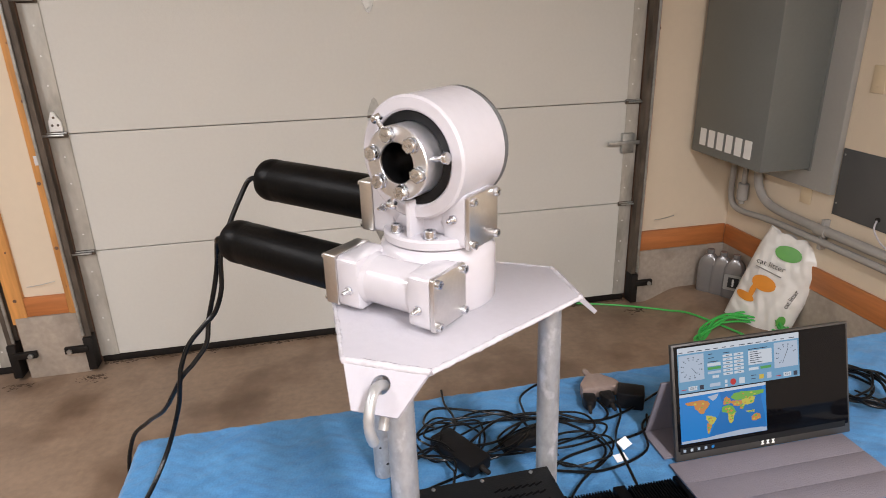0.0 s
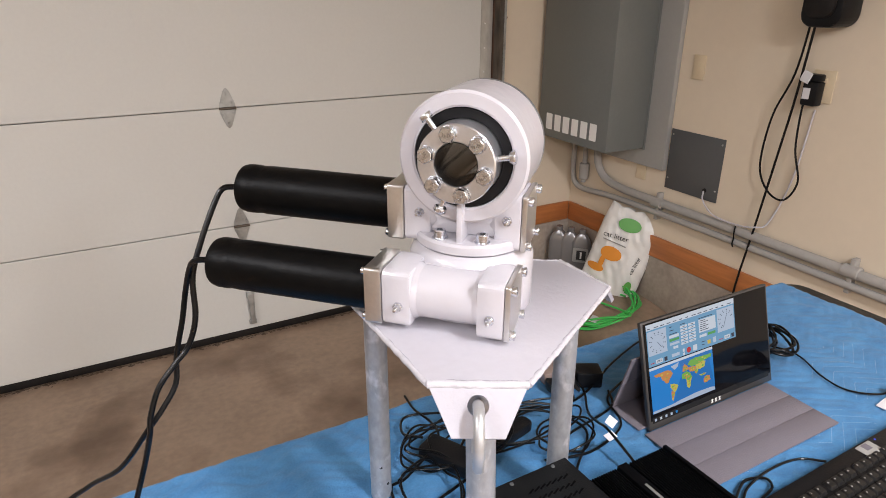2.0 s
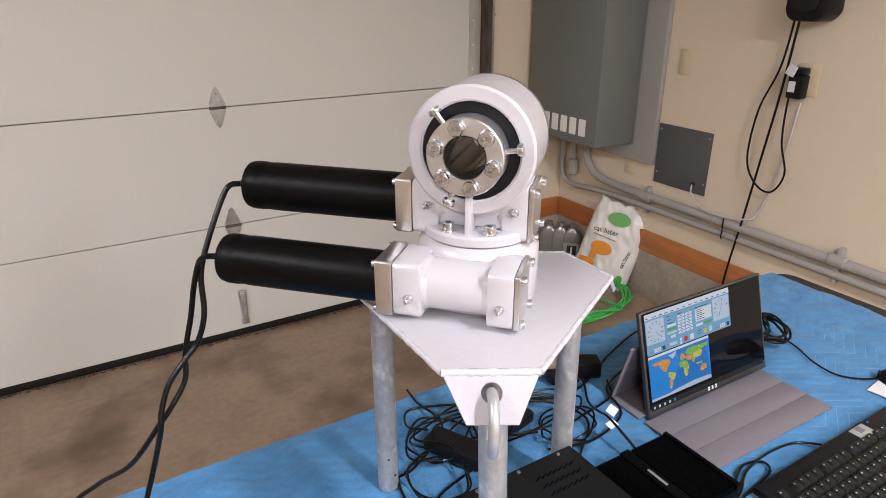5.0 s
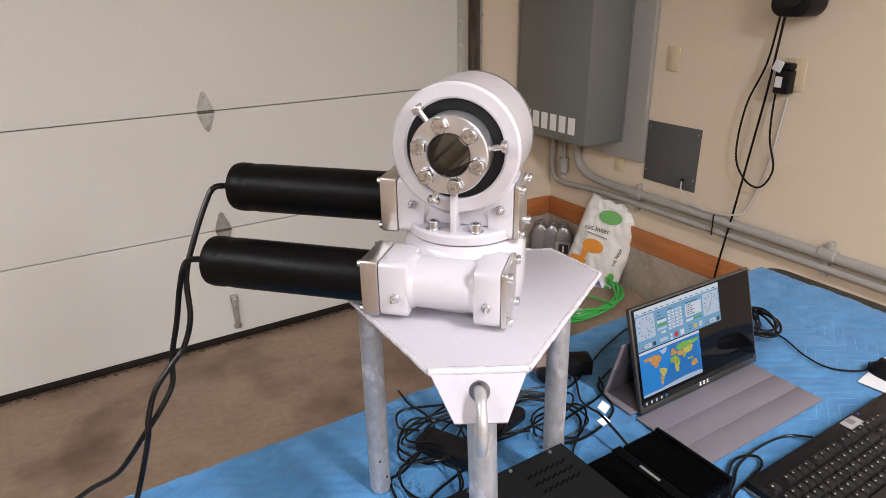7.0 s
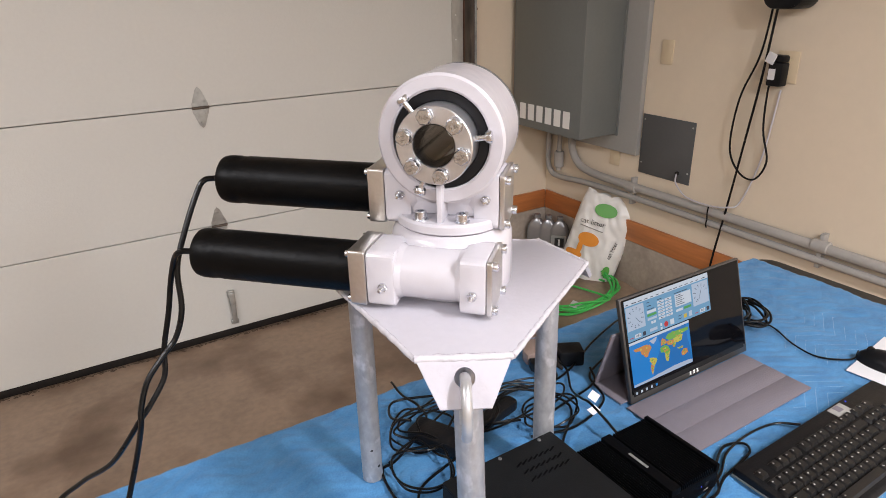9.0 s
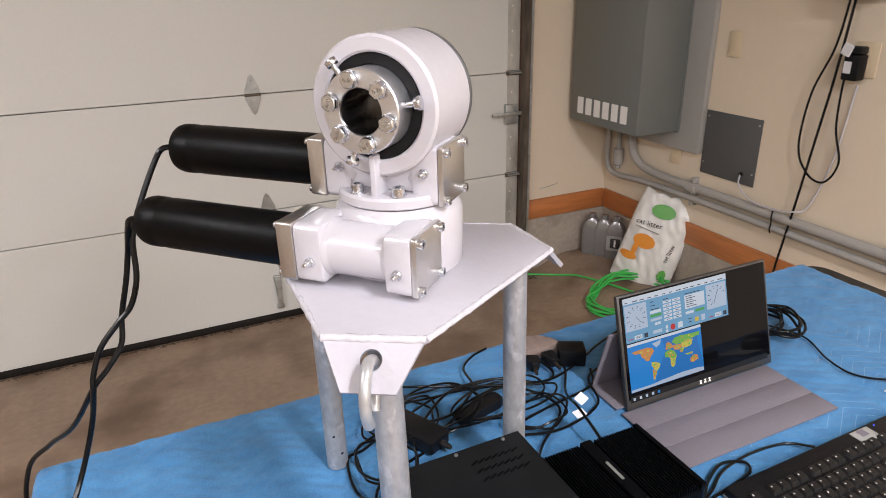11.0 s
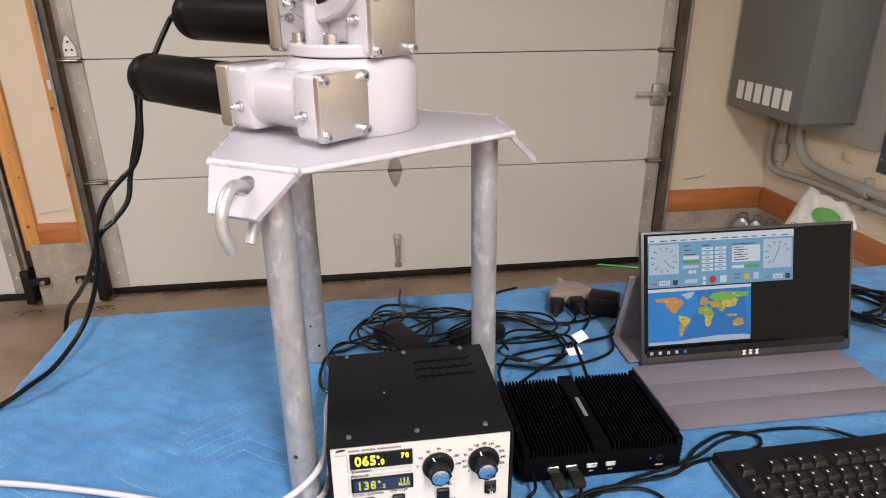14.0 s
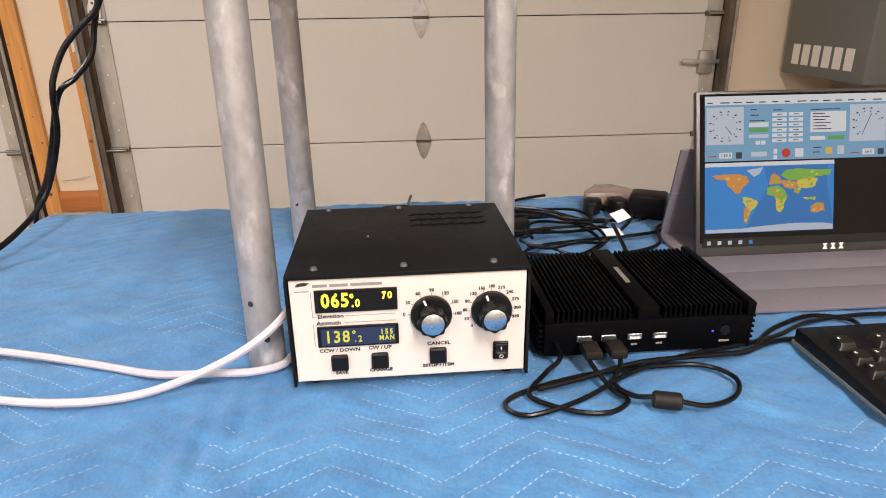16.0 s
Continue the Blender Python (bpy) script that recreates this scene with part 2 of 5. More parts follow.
# ---- mesh helpers ----
def finish(name, bm, mat, smooth=0.6):
    bmesh.ops.recalc_face_normals(bm, faces=bm.faces)
    me = bpy.data.meshes.new(name)
    bm.to_mesh(me)
    bm.free()
    if smooth:
        for p in me.polygons:
            p.use_smooth = True
        me.set_sharp_from_angle(angle=smooth)
    me.materials.append(M[mat] if isinstance(mat, str) else mat)
    return me


def part(name, bm, mat, parent=None, label="", smooth=0.6):
    ob = new(name, finish(name, bm, mat, smooth))
    if parent:
        ob.parent = parent
    if label:
        ob["label"] = label
    return ob


def thing(name, m, label, category, group="", kind=""):
    ob = new(name)
    ob.empty_display_size = 0.05
    ob.matrix_basis = m
    return tagged(ob, label, category, group, kind)


def piece(name, bm, mat, label, category, m=None, group="", kind="", smooth=0.6):
    ob = part(name, bm, mat, None, "", smooth)
    if m is not None:
        ob.matrix_basis = m
    return tagged(ob, label, category, group, kind)


def box(bm, x0, x1, y0, y1, z0, z1, bevel=0.0, seg=2, m=None):
    tmp = bmesh.new()
    bmesh.ops.create_cube(tmp, size=1)
    for v in tmp.verts:
        v.co = Vector((x0 + (v.co.x + 0.5) * (x1 - x0), y0 + (v.co.y + 0.5) * (y1 - y0), z0 + (v.co.z + 0.5) * (z1 - z0)))
    if bevel:
        bmesh.ops.bevel(tmp, geom=list(tmp.edges), offset=bevel, segments=seg, affect="EDGES", profile=0.5)
    join(bm, tmp, m)
    return bm


def join(bm, tmp, m=None):
    if m is not None:
        bmesh.ops.transform(tmp, matrix=m, verts=tmp.verts)
    me = bpy.data.meshes.new("tmp")
    tmp.to_mesh(me)
    tmp.free()
    bm.from_mesh(me)
    bpy.data.meshes.remove(me)


def frame_of(a, b):
    a, b = Vector(a), Vector(b)
    return Matrix.Translation(a) @ (b - a).to_track_quat("Z", "Y").to_matrix().to_4x4(), (b - a).length


def lathe(bm, profile, seg=32, m=None, closed=True):
    """Turns (radius, height) pairs about z; ends at radius 0 are closed."""
    tmp = bmesh.new()
    rings = []
    for r, z in profile:
        if r < 1e-6:
            rings.append([tmp.verts.new((0, 0, z))])
        else:
            rings.append([tmp.verts.new((r * math.cos(2 * math.pi * i / seg), r * math.sin(2 * math.pi * i / seg), z)) for i in range(seg)])
    for a, b in zip(rings, rings[1:]):
        for i in range(seg):
            j = (i + 1) % seg
            if len(a) == 1 and len(b) == 1:
                continue
            if len(a) == 1:
                tmp.faces.new((a[0], b[i], b[j]))
            elif len(b) == 1:
                tmp.faces.new((a[i], a[j], b[0]))
            else:
                tmp.faces.new((a[i], a[j], b[j], b[i]))
    join(bm, tmp, m)
    return bm


def rod(bm, a, b, r, seg=24, bevel=0.0, r2=None):
    m, n = frame_of(a, b)
    r2 = r if r2 is None else r2
    if bevel:
        prof = [(0, 0), (r - bevel, 0), (r, bevel), (r2, n - bevel), (r2 - bevel, n), (0, n)]
    else:
        prof = [(0, 0), (r, 0), (r2, n), (0, n)]
    return lathe(bm, prof, seg, m)


def prism(bm, outline, z0, z1, bevel=0.0, m=None, seg=2):
    """A flat outline of (x, y) pairs, extruded from z0 to z1."""
    tmp = bmesh.new()
    lo = [tmp.verts.new((x, y, z0)) for x, y in outline]
    hi = [tmp.verts.new((x, y, z1)) for x, y in outline]
    tmp.faces.new(lo[::-1])
    tmp.faces.new(hi)
    for i in range(len(lo)):
        j = (i + 1) % len(lo)
        tmp.faces.new((lo[i], lo[j], hi[j], hi[i]))
    bmesh.ops.recalc_face_normals(tmp, faces=tmp.faces)
    if bevel:
        bmesh.ops.bevel(tmp, geom=list(tmp.edges), offset=bevel, segments=seg, affect="EDGES", profile=0.5)
    join(bm, tmp, m)
    return bm


def rounded(w, h, r, n=5, cx=0.0, cy=0.0):
    out = []
    for sx, sy, a0 in ((1, 1, 0), (-1, 1, 90), (-1, -1, 180), (1, -1, 270)):
        for i in range(n + 1):
            a = radians(a0 + 90 * i / n)
            out.append((cx + sx * (w / 2 - r) + r * math.cos(a), cy + sy * (h / 2 - r) + r * math.sin(a)))
    return out


def smooth_line(points, step=6):
    """Catmull-Rom through the points."""
    p = [Vector(q) for q in points]
    p = [2 * p[0] - p[1]] + p + [2 * p[-1] - p[-2]]
    out = []
    for i in range(1, len(p) - 2):
        for k in range(step):
            t = k / step
            a, b, c, d = p[i - 1:i + 3]
            out.append(0.5 * (2 * b + (c - a) * t + (2 * a - 5 * b + 4 * c - d) * t * t + (3 * b - a - 3 * c + d) * t ** 3))
    out.append(p[-2])
    return out


def hose(bm, points, r, seg=8, step=6, raw=False):
    """A round cable swept along a smooth line."""
    line = [Vector(q) for q in points] if raw else smooth_line(points, step)
    tmp = bmesh.new()
    side = None
    rings = []
    for i, p in enumerate(line):
        d = (line[min(i + 1, len(line) - 1)] - line[max(i - 1, 0)])
        d = d.normalized() if d.length > 1e-9 else Vector((0, 0, 1))
        if side is None:
            side = d.orthogonal().normalized()
        side = (side - d * side.dot(d)).normalized()
        up = d.cross(side)
        rings.append([tmp.verts.new(p + r * (math.cos(2 * math.pi * k / seg) * side + math.sin(2 * math.pi * k / seg) * up)) for k in range(seg)])
    for a, b in zip(rings, rings[1:]):
        for k in range(seg):
            j = (k + 1) % seg
            tmp.faces.new((a[k], a[j], b[j], b[k]))
    tmp.faces.new(rings[0][::-1])
    tmp.faces.new(rings[-1])
    join(bm, tmp)
    return bm


def hexagon(bm, r, z0, z1, m=None, chamfer=0.0):
    pts = [(r * math.cos(radians(60 * i)), r * math.sin(radians(60 * i))) for i in range(6)]
    return prism(bm, pts, z0, z1, chamfer, m, 1)


def lettering(name, words, size, m, mat, parent, label="", depth=0.0002, align="CENTER", width=1.0, bold=0.0):
    """Words as a thin mesh in the built-in font, in the plane of m."""
    cu = bpy.data.curves.new(name, "FONT")
    cu.body, cu.size, cu.extrude, cu.align_x, cu.align_y = words, size, depth, align, "CENTER"
    cu.resolution_u, cu.offset = 2, bold
    tmp = bpy.data.objects.new(name, cu)
    scene.collection.objects.link(tmp)
    me = bpy.data.meshes.new_from_object(tmp.evaluated_get(bpy.context.evaluated_depsgraph_get()))
    bpy.data.objects.remove(tmp)
    bpy.data.curves.remove(cu)
    me.materials.clear()
    me.materials.append(M[mat] if isinstance(mat, str) else mat)
    ob = new(name, me)
    ob.parent = parent
    ob.matrix_basis = m @ Matrix.Diagonal((width, 1, 1, 1))
    if label:
        ob["label"] = label
    return ob


B = bmesh.new


# ---- the garage ----
DOOR_Y, WALL_Y, WALL_X = 3.816, 3.772, 2.982
FLOOR_W, FLOOR_S = -4.6, -3.6



def floor_height(x, y):
    """The slab rises to a low ledge in the corner beside the door."""
    a = min(max((x - 2.44) / 0.26, 0), 1)
    b = min(max((y - 2.5) / 0.6, 0), 1)
    return 0.075 * a * a * (3 - 2 * a) * b * b * (3 - 2 * b)


bm = B()
xs = [FLOOR_W - 0.2, -2, -1, 0, 1, 2, 2.3] + [2.4 + 0.03 * i for i in range(21)] + [WALL_X + 0.25]
ys = [FLOOR_S - 0.2, -2, -1, 0, 1, 2, 2.4] + [2.5 + 0.1 * i for i in range(14)] + [4.2, 4.6]
grid = [[bm.verts.new((x, y, floor_height(x, y))) for y in ys] for x in xs]
for i in range(len(xs) - 1):
    for j in range(len(ys) - 1):
        bm.faces.new((grid[i][j], grid[i + 1][j], grid[i + 1][j + 1], grid[i][j + 1]))
piece("floor", bm, "floor", "brown stained concrete garage floor", "floor", kind="structure")
bm = B()
box(bm, FLOOR_W - 0.2, WALL_X + 0.2, FLOOR_S - 0.2, 4.1, CEIL, CEIL + 0.1)
piece("ceiling", bm, "ceiling", "plain painted garage ceiling", "ceiling", kind="structure")
bm = B()
box(bm, WALL_X, WALL_X + 0.15, FLOOR_S, 4.1, 0.335, CEIL)
piece("wall_east", bm, "wall", "cream painted garage wall with boxes and conduits", "wall", kind="structure")
bm = B()
box(bm, FLOOR_W - 0.15, FLOOR_W, FLOOR_S, 4.1, 0.0, CEIL)
piece("wall_west", bm, "wall", "plain cream garage wall", "wall", kind="structure")
bm = B()
box(bm, FLOOR_W, WALL_X, FLOOR_S - 0.15, FLOOR_S, 0.0, CEIL)
piece("wall_south", bm, "wall", "plain cream garage wall", "wall", kind="structure")
# the door wall: a pier between two garage doors, a pier in the corner, a header
for name, x0, x1 in (("wall_north_1", -0.848, -0.660), ("wall_north_2", 2.421, WALL_X)):
    bm = B()
    box(bm, x0, x1, WALL_Y, WALL_Y + 0.16, 0.335, CEIL)
    piece(name, bm, "wall", "cream painted wall beside a garage door", "wall", kind="structure")
bm = B()
box(bm, FLOOR_W, WALL_X, WALL_Y + 0.002, WALL_Y + 0.16, 2.52, CEIL - 0.002)
piece("wall_north_3", bm, "wall", "cream wall above the garage doors", "wall", kind="structure")
# stem walls of bare concrete, and stained boards on top of them
for name, x0, x1, y0, y1 in (("stem_wall_1", -0.905, -0.620, WALL_Y - 0.03, WALL_Y + 0.16), ("stem_wall_2", 2.42, WALL_X + 0.15, WALL_Y - 0.02, WALL_Y + 0.16), ("stem_wall_3", WALL_X - 0.012, WALL_X + 0.15, FLOOR_S, WALL_Y - 0.02)):
    bm = B()
    box(bm, x0, x1, y0, y1, 0.0, 0.334, 0.006)
    piece(name, bm, "concrete", "rough bare concrete stem wall with stains", "wall", kind="structure")
bm = B()
box(bm, -0.848, -0.660, WALL_Y - 0.022, WALL_Y - 0.001, 0.336, 0.435, 0.003)
piece("baseboard", bm, "orange", "orange-brown stained wooden baseboard", "baseboard", kind="structure")
bm = B()
box(bm, 2.421, WALL_X - 0.016, WALL_Y - 0.018, WALL_Y - 0.001, 0.336, 0.455, 0.003)
piece("baseboard", bm, "orange", "orange-brown stained wooden baseboard", "baseboard", kind="structure")
bm = B()
box(bm, WALL_X - 0.016, WALL_X - 0.001, FLOOR_S, WALL_Y - 0.018, 0.336, 0.455, 0.003)
piece("baseboard", bm, "orange", "orange-brown stained wooden baseboard", "baseboard", kind="structure")
# wooden jambs
for x0, x1, mat in ((-0.660, -0.612, "wood"), (-0.920, -0.848, "wood"), (2.409, 2.421, "orange")):
    bm = B()
    box(bm, x0, x1, WALL_Y - 0.024, WALL_Y + 0.16, 0.30, 2.52, 0.004)
    jamb = piece("trim", bm, mat, "honey-stained wooden door jamb with knots" if mat == "wood" else "thin brown-stained wooden door jamb", "jamb", kind="structure")
    rnd = random.Random(int(x0 * 100))
    for k in range(11):
        r = rnd.choice((0.003, 0.004, 0.005, 0.009))
        bm = lathe(B(), [(0, 0.0008), (r * 0.8, 0.0008), (r, 0)], 10, pose(rnd.uniform(x0 + 0.005, x1 - 0.005), WALL_Y - 0.024, 0.42 + 0.19 * k + rnd.uniform(-0.07, 0.07), 90))
        part("knot", bm, "dark_wood", jamb)
for x0, x1 in ((-0.612, -0.586), (2.376, 2.409), (-0.980, -0.920)):
    bm = B()
    box(bm, x0, x1, WALL_Y + 0.03, WALL_Y + 0.16, 0.02, 2.52, 0.003)
    piece("trim", bm, "dark_wood", "dark weathered wooden door stop", "jamb", kind="structure")


def door_panel(x0, x1, z0, z1):
    """A pressed steel section with rounded lips along its seams."""
    bm = B()
    prof = [(0.045, z0), (0.003, z0), (0.0, z0 + 0.003), (0.0, z1 - 0.003), (0.003, z1), (0.045, z1)]
    cols = [[bm.verts.new((x, DOOR_Y + y, z)) for y, z in prof] for x in (x0, x1)]
    for i in range(len(prof)):
        j = (i + 1) % len(prof)
        bm.faces.new((cols[0][i], cols[0][j], cols[1][j], cols[1][i]))
    bm.faces.new(cols[0])
    bm.faces.new(cols[1][::-1])
    return bm


SEAMS = [0.042, 0.622, 1.200, 1.778, 2.356]


def hinge_mesh(mat_parent, x, z):
    """Pointed leaf hinge that straddles a seam."""
    y = DOOR_Y - 0.002
    for s in (-1, 1):
        pts = [(-0.036, 0.004 * s), (0.036, 0.004 * s), (0.036, 0.02 * s), (0.030, 0.034 * s), (0.012, 0.082 * s), (0.0, 0.094 * s), (-0.012, 0.082 * s), (-0.030, 0.034 * s), (-0.036, 0.02 * s)]
        bm = prism(B(), pts, 0, 0.003, 0.0008, pose(x, y, z, 90), 1)
        leaf = part("leaf", bm, "galv", mat_parent)
        for bx, bz in ((-0.022, 0.026), (0.022, 0.026), (0, 0.066)):
            bm = B()
            hexagon(bm, 0.006, 0, 0.005, pose(x + bx, y - 0.003, z + bz * s, 90), 0.001)
            part("screw", bm, "galv", leaf)
    # the knuckle's dark colour also holds the shadow at the hinge centre
    part("knuckle", rod(B(), (x - 0.038, y - 0.007, z), (x + 0.038, y - 0.007, z), 0.0065, 12, 0.001), "track", mat_parent)


def garage_door(name, x0, x1, hinge_x, full):
    d = thing(name, Matrix(), "closed pale grey steel sectional garage door", "garage door", kind="structure")
    for z0, z1 in zip(SEAMS, SEAMS[1:]):
        p = part("panel", door_panel(x0, x1, z0 + 0.002, z1 - 0.002), "white_door", d)
        for sx in ((x0, x1) if full else (x1,)):
            s = 1 if sx == x0 else -1
            wide = 0.088 if sx == x0 else 0.074
            bm = B()
            box(bm, min(sx, sx + s * wide), max(sx, sx + s * wide), DOOR_Y - 0.006, DOOR_Y - 0.001, z0 + 0.004, z1 - 0.004, 0.0015, 1)
            st = part("stile", bm, "stile", p, "galvanised end stile")
            for k in range(4):
                zz = z0 + (z1 - z0) * (0.16 + 0.22 * k)
                bm = B()
                lathe(bm, [(0, 0.004), (0.004, 0.003), (0.0045, 0)], 10, pose(sx + s * 0.05, DOOR_Y - 0.006, zz, 90))
                part("rivet", bm, "white_print", p)
    bm = B()
    box(bm, x0, x1, DOOR_Y + 0.004, DOOR_Y + 0.04, 0.002, SEAMS[0], 0.006)
    part("bottom_seal", bm, "rubber", d, "black rubber bottom seal")
    for z in SEAMS[1:4]:
        for hx in hinge_x:
            h = part("hinge", rod(B(), (hx - 0.03, DOOR_Y - 0.004, z), (hx + 0.03, DOOR_Y - 0.004, z), 0.003, 8), "galv", d, "galvanised pointed leaf hinge")
            hinge_mesh(h, hx, z)
        # roller hinges at the ends
        for ex, s in ((x0 + 0.045, -1), (x1 - 0.045, 1)):
            # the plate's dark colour stands in for the shadow behind the pin
            r = part("roller_hinge", box(B(), ex - 0.042, ex + 0.042, DOOR_Y - 0.018, DOOR_Y - 0.007, z - 0.013, z + 0.013, 0.004), "track", d, "roller hinge, coloured dark for grime and shade")
            part("pin", rod(B(), (ex - 0.042, DOOR_Y - 0.022, z + 0.009), (ex + 0.042, DOOR_Y - 0.022, z + 0.009), 0.004, 10), "galv", r)
            part("roller_shaft", rod(B(), (ex - 0.03 * s, DOOR_Y - 0.03, z), (ex + 0.085 * s, DOOR_Y - 0.03, z), 0.0055, 10), "galv", r)
            if z > SEAMS[1] and s < 0:
                bk = part("bracket", prism(B(), [(-0.028, 0.0), (0.028, 0.0), (0.027, 0.045), (0.012, 0.07), (0.004, 0.09), (-0.008, 0.09), (-0.016, 0.07), (-0.027, 0.045)], 0, 0.012, 0.002, pose(ex, DOOR_Y - 0.008, z + 0.016, 90), 1), "white_print", r, "white painted hinge leaf")
                for bx, bz in ((-0.012, 0.045), (0.012, 0.045), (0.0, 0.08)):
                    part("screw", lathe(B(), [(0, 0.004), (0.0045, 0.003), (0.006, 0)], 10, pose(ex + bx, DOOR_Y - 0.020, z + bz, 90)), "track", bk)
    return d


door = garage_door("door_1", -0.585, 2.370, (0.918,), True)
# lift handle low on the door
h = part("lift_handle", box(B(), 0.898, 0.936, DOOR_Y - 0.02, DOOR_Y - 0.001, 0.226, 0.268, 0.006), "galv", door, "steel lift handle")
part("grip", prism(B(), [(-0.011, 0), (0.011, 0), (0.017, 0.17), (-0.017, 0.17)], 0, 0.009, 0.003, pose(0.917, DOOR_Y - 0.018, 0.085, 90)), "galv", h)
part("foot", box(B(), 0.898, 0.936, DOOR_Y - 0.018, DOOR_Y - 0.001, 0.075, 0.10, 0.005), "galv", h)
# slide latch by the track
h = part("slide_latch", box(B(), 2.275, 2.345, DOOR_Y - 0.03, DOOR_Y - 0.001, 0.92, 1.03, 0.004), "galv", door, "galvanised slide bolt latch")
part("bolt", box(B(), 2.185, 2.372, DOOR_Y - 0.042, DOOR_Y - 0.03, 0.968, 0.990, 0.002), "galv", h)
garage_door("door_2", -4.1, -0.983, (-2.6,), False)

for i, x in enumerate((-0.604, 2.388, -0.950)):
    tr = thing("door_track", pose(x, 0, 0), "galvanised vertical garage door track", "door track", "door tracks", "structure")
    bm = B()
    prism(bm, [(-0.018, 3.742), (0.018, 3.742), (0.018, 3.747), (-0.012, 3.747), (-0.012, 3.786), (0.018, 3.786), (0.018, 3.791), (-0.018, 3.791)], 0.05, 2.3, 0.0)
    # the rail's inner shade is in its base colour, along with dirt
    part("rail", bm, "track", tr, smooth=0.3)
    side = 1 if x > 0 or x < -0.9 else -1
    part("lip", box(B(), min(0.021 * side, 0.008 * side), max(0.021 * side, 0.008 * side), 3.731, 3.741, 0.21, 2.3, 0.002, 1), "galv", tr, "bare galvanised front lip")
    s = -1 if -0.9 < x < -0.5 else 1
    br = part("foot_bracket", box(B(), -0.02, 0.02, 3.722, 3.80, 0.02, 0.20, 0.004), "rubber", tr, "blackened bottom bracket")
    part("stop", box(B(), min(0, 0.11 * s), max(0, 0.11 * s), 3.715, 3.738, 0.125, 0.16, 0.004), "rubber", br)
    part("bolt", rod(B(), (0.085 * s, 3.714, 0.142), (0.085 * s, 3.70, 0.142), 0.012, 10, 0.002), "galv", br)

# oily dirt swept up along the door and round the tracks' feet
rnd = random.Random(41)
bm = B()
for k in range(1500):
    if k % 5 < 1:
        cx, cy = rnd.choice(((-0.60, 3.68), (2.38, 3.66), (-0.94, 3.68)))
        px, py = rnd.gauss(cx, 0.035), cy + 0.02 - abs(rnd.gauss(0, 0.025))
    else:
        px, py = rnd.uniform(-0.58, 2.37), DOOR_Y + 0.005 - abs(rnd.gauss(0, 0.012))
    r = rnd.choice((0.0015, 0.002, 0.003, 0.004, 0.006)) * rnd.uniform(0.7, 1.2)
    rim = [bm.verts.new((px + 1.7 * r * rnd.uniform(0.6, 1.2) * math.cos(a * 1.047), py + r * rnd.uniform(0.6, 1.2) * math.sin(a * 1.047), 0.0005)) for a in range(6)]
    peak = bm.verts.new((px, py, 0.001 + 0.12 * r))
    for a in range(6):
        bm.faces.new((rim[a], rim[(a + 1) % 6], peak))
piece("floor_dirt", bm, "dirt", "dark oily dirt gathered on the floor along the door", "dirt", kind="stuff")

for lx, ly in LAMPS:
    lt = thing("ceiling_light", pose(lx, ly, CEIL), "white strip light on the ceiling", "ceiling light", "ceiling lights")
    part("housing", box(B(), -0.1, 0.1, -0.64, 0.64, -0.05, 0.0, 0.008), "white_print", lt)
    part("diffuser", box(B(), -0.085, 0.085, -0.62, 0.62, -0.075, -0.051, 0.01), "lamp", lt)

bm = box(B(), -0.012, 0.012, -0.0015, 0.0, -0.022, 0.022, 0.0006, 1, pose(-0.632, WALL_Y - 0.0245, 1.10))
piece("jamb_sticker", bm, "paper", "small white sticker on the wooden jamb", "sticker")

# nail stubs in the plaster above the boards
for x, z in ((2.62, 0.53), (-0.70, 0.50)):
    bm = hose(B(), [(x, WALL_Y + 0.01, z), (x, WALL_Y - 0.01, z + 0.004), (x - 0.06, WALL_Y - 0.012, z - 0.006), (x - 0.12, WALL_Y - 0.01, z - 0.012)], 0.0018, 6)
    piece("wire", bm, "galv", "thin stiff wire stub on the wall", "wire")

# ---- transfer switch enclosure on the east wall ----
ts = thing("transfer_switch_box", pose(WALL_X, 3.45, 0.83), "large dark grey steel enclosure mounted on the wall", "electrical box")
part("back_box", box(B(), -0.034, -0.001, -0.432, 0.29, 0.0, 1.25, 0.005), "grey_back", ts, "lighter grey back box")
cover = part("cover", box(B(), -0.313, -0.036, -0.288, 0.285, 0.095, 1.2, 0.008), "grey_box", ts)
part("flange", box(B(), -0.045, -0.0345, -0.296, 0.289, 0.088, 1.21, 0.002), "grey_box", cover)
# a brand mark as plain bars
for k in range(6):
    bm = box(B(), -0.3155, -0.3135, 0.213 - 0.074 * k - 0.052, 0.213 - 0.074 * k, 0.142, 0.232, 0.002, 1)
    part("mark_bar", bm, "white_print", cover, "plain white mark")
for k in range(5):
    bm = lathe(B(), [(0, -0.003), (0.005, -0.002), (0.006, 0)], 8, pose(-0.034, -0.41, 0.08 + 0.26 * k, 0, -90))
    part("screw", bm, "galv", ts)

bm = B()
box(bm, -0.006, -0.001, -0.165, 0.165, -0.158, 0.158, 0.002)
pn = thing("wall_panel", pose(WALL_X, 2.849, 0.899), "dark grey square cover panel screwed to the wall", "cover panel")
part("sheet", bm, "grey_panel", pn)
for sy in (-0.15, 0.15):
    for sz in (-0.10, 0.13):
        part("screw", lathe(B(), [(0, -0.003), (0.004, -0.002), (0.005, 0)], 8, pose(-0.006, sy, sz, 0, 90)), "galv", pn)
part("grommet", lathe(B(), [(0.004, -0.008), (0.009, -0.008), (0.011, 0)], 12, pose(-0.006, -0.09, -0.11, 0, 90)), "rubber", pn)


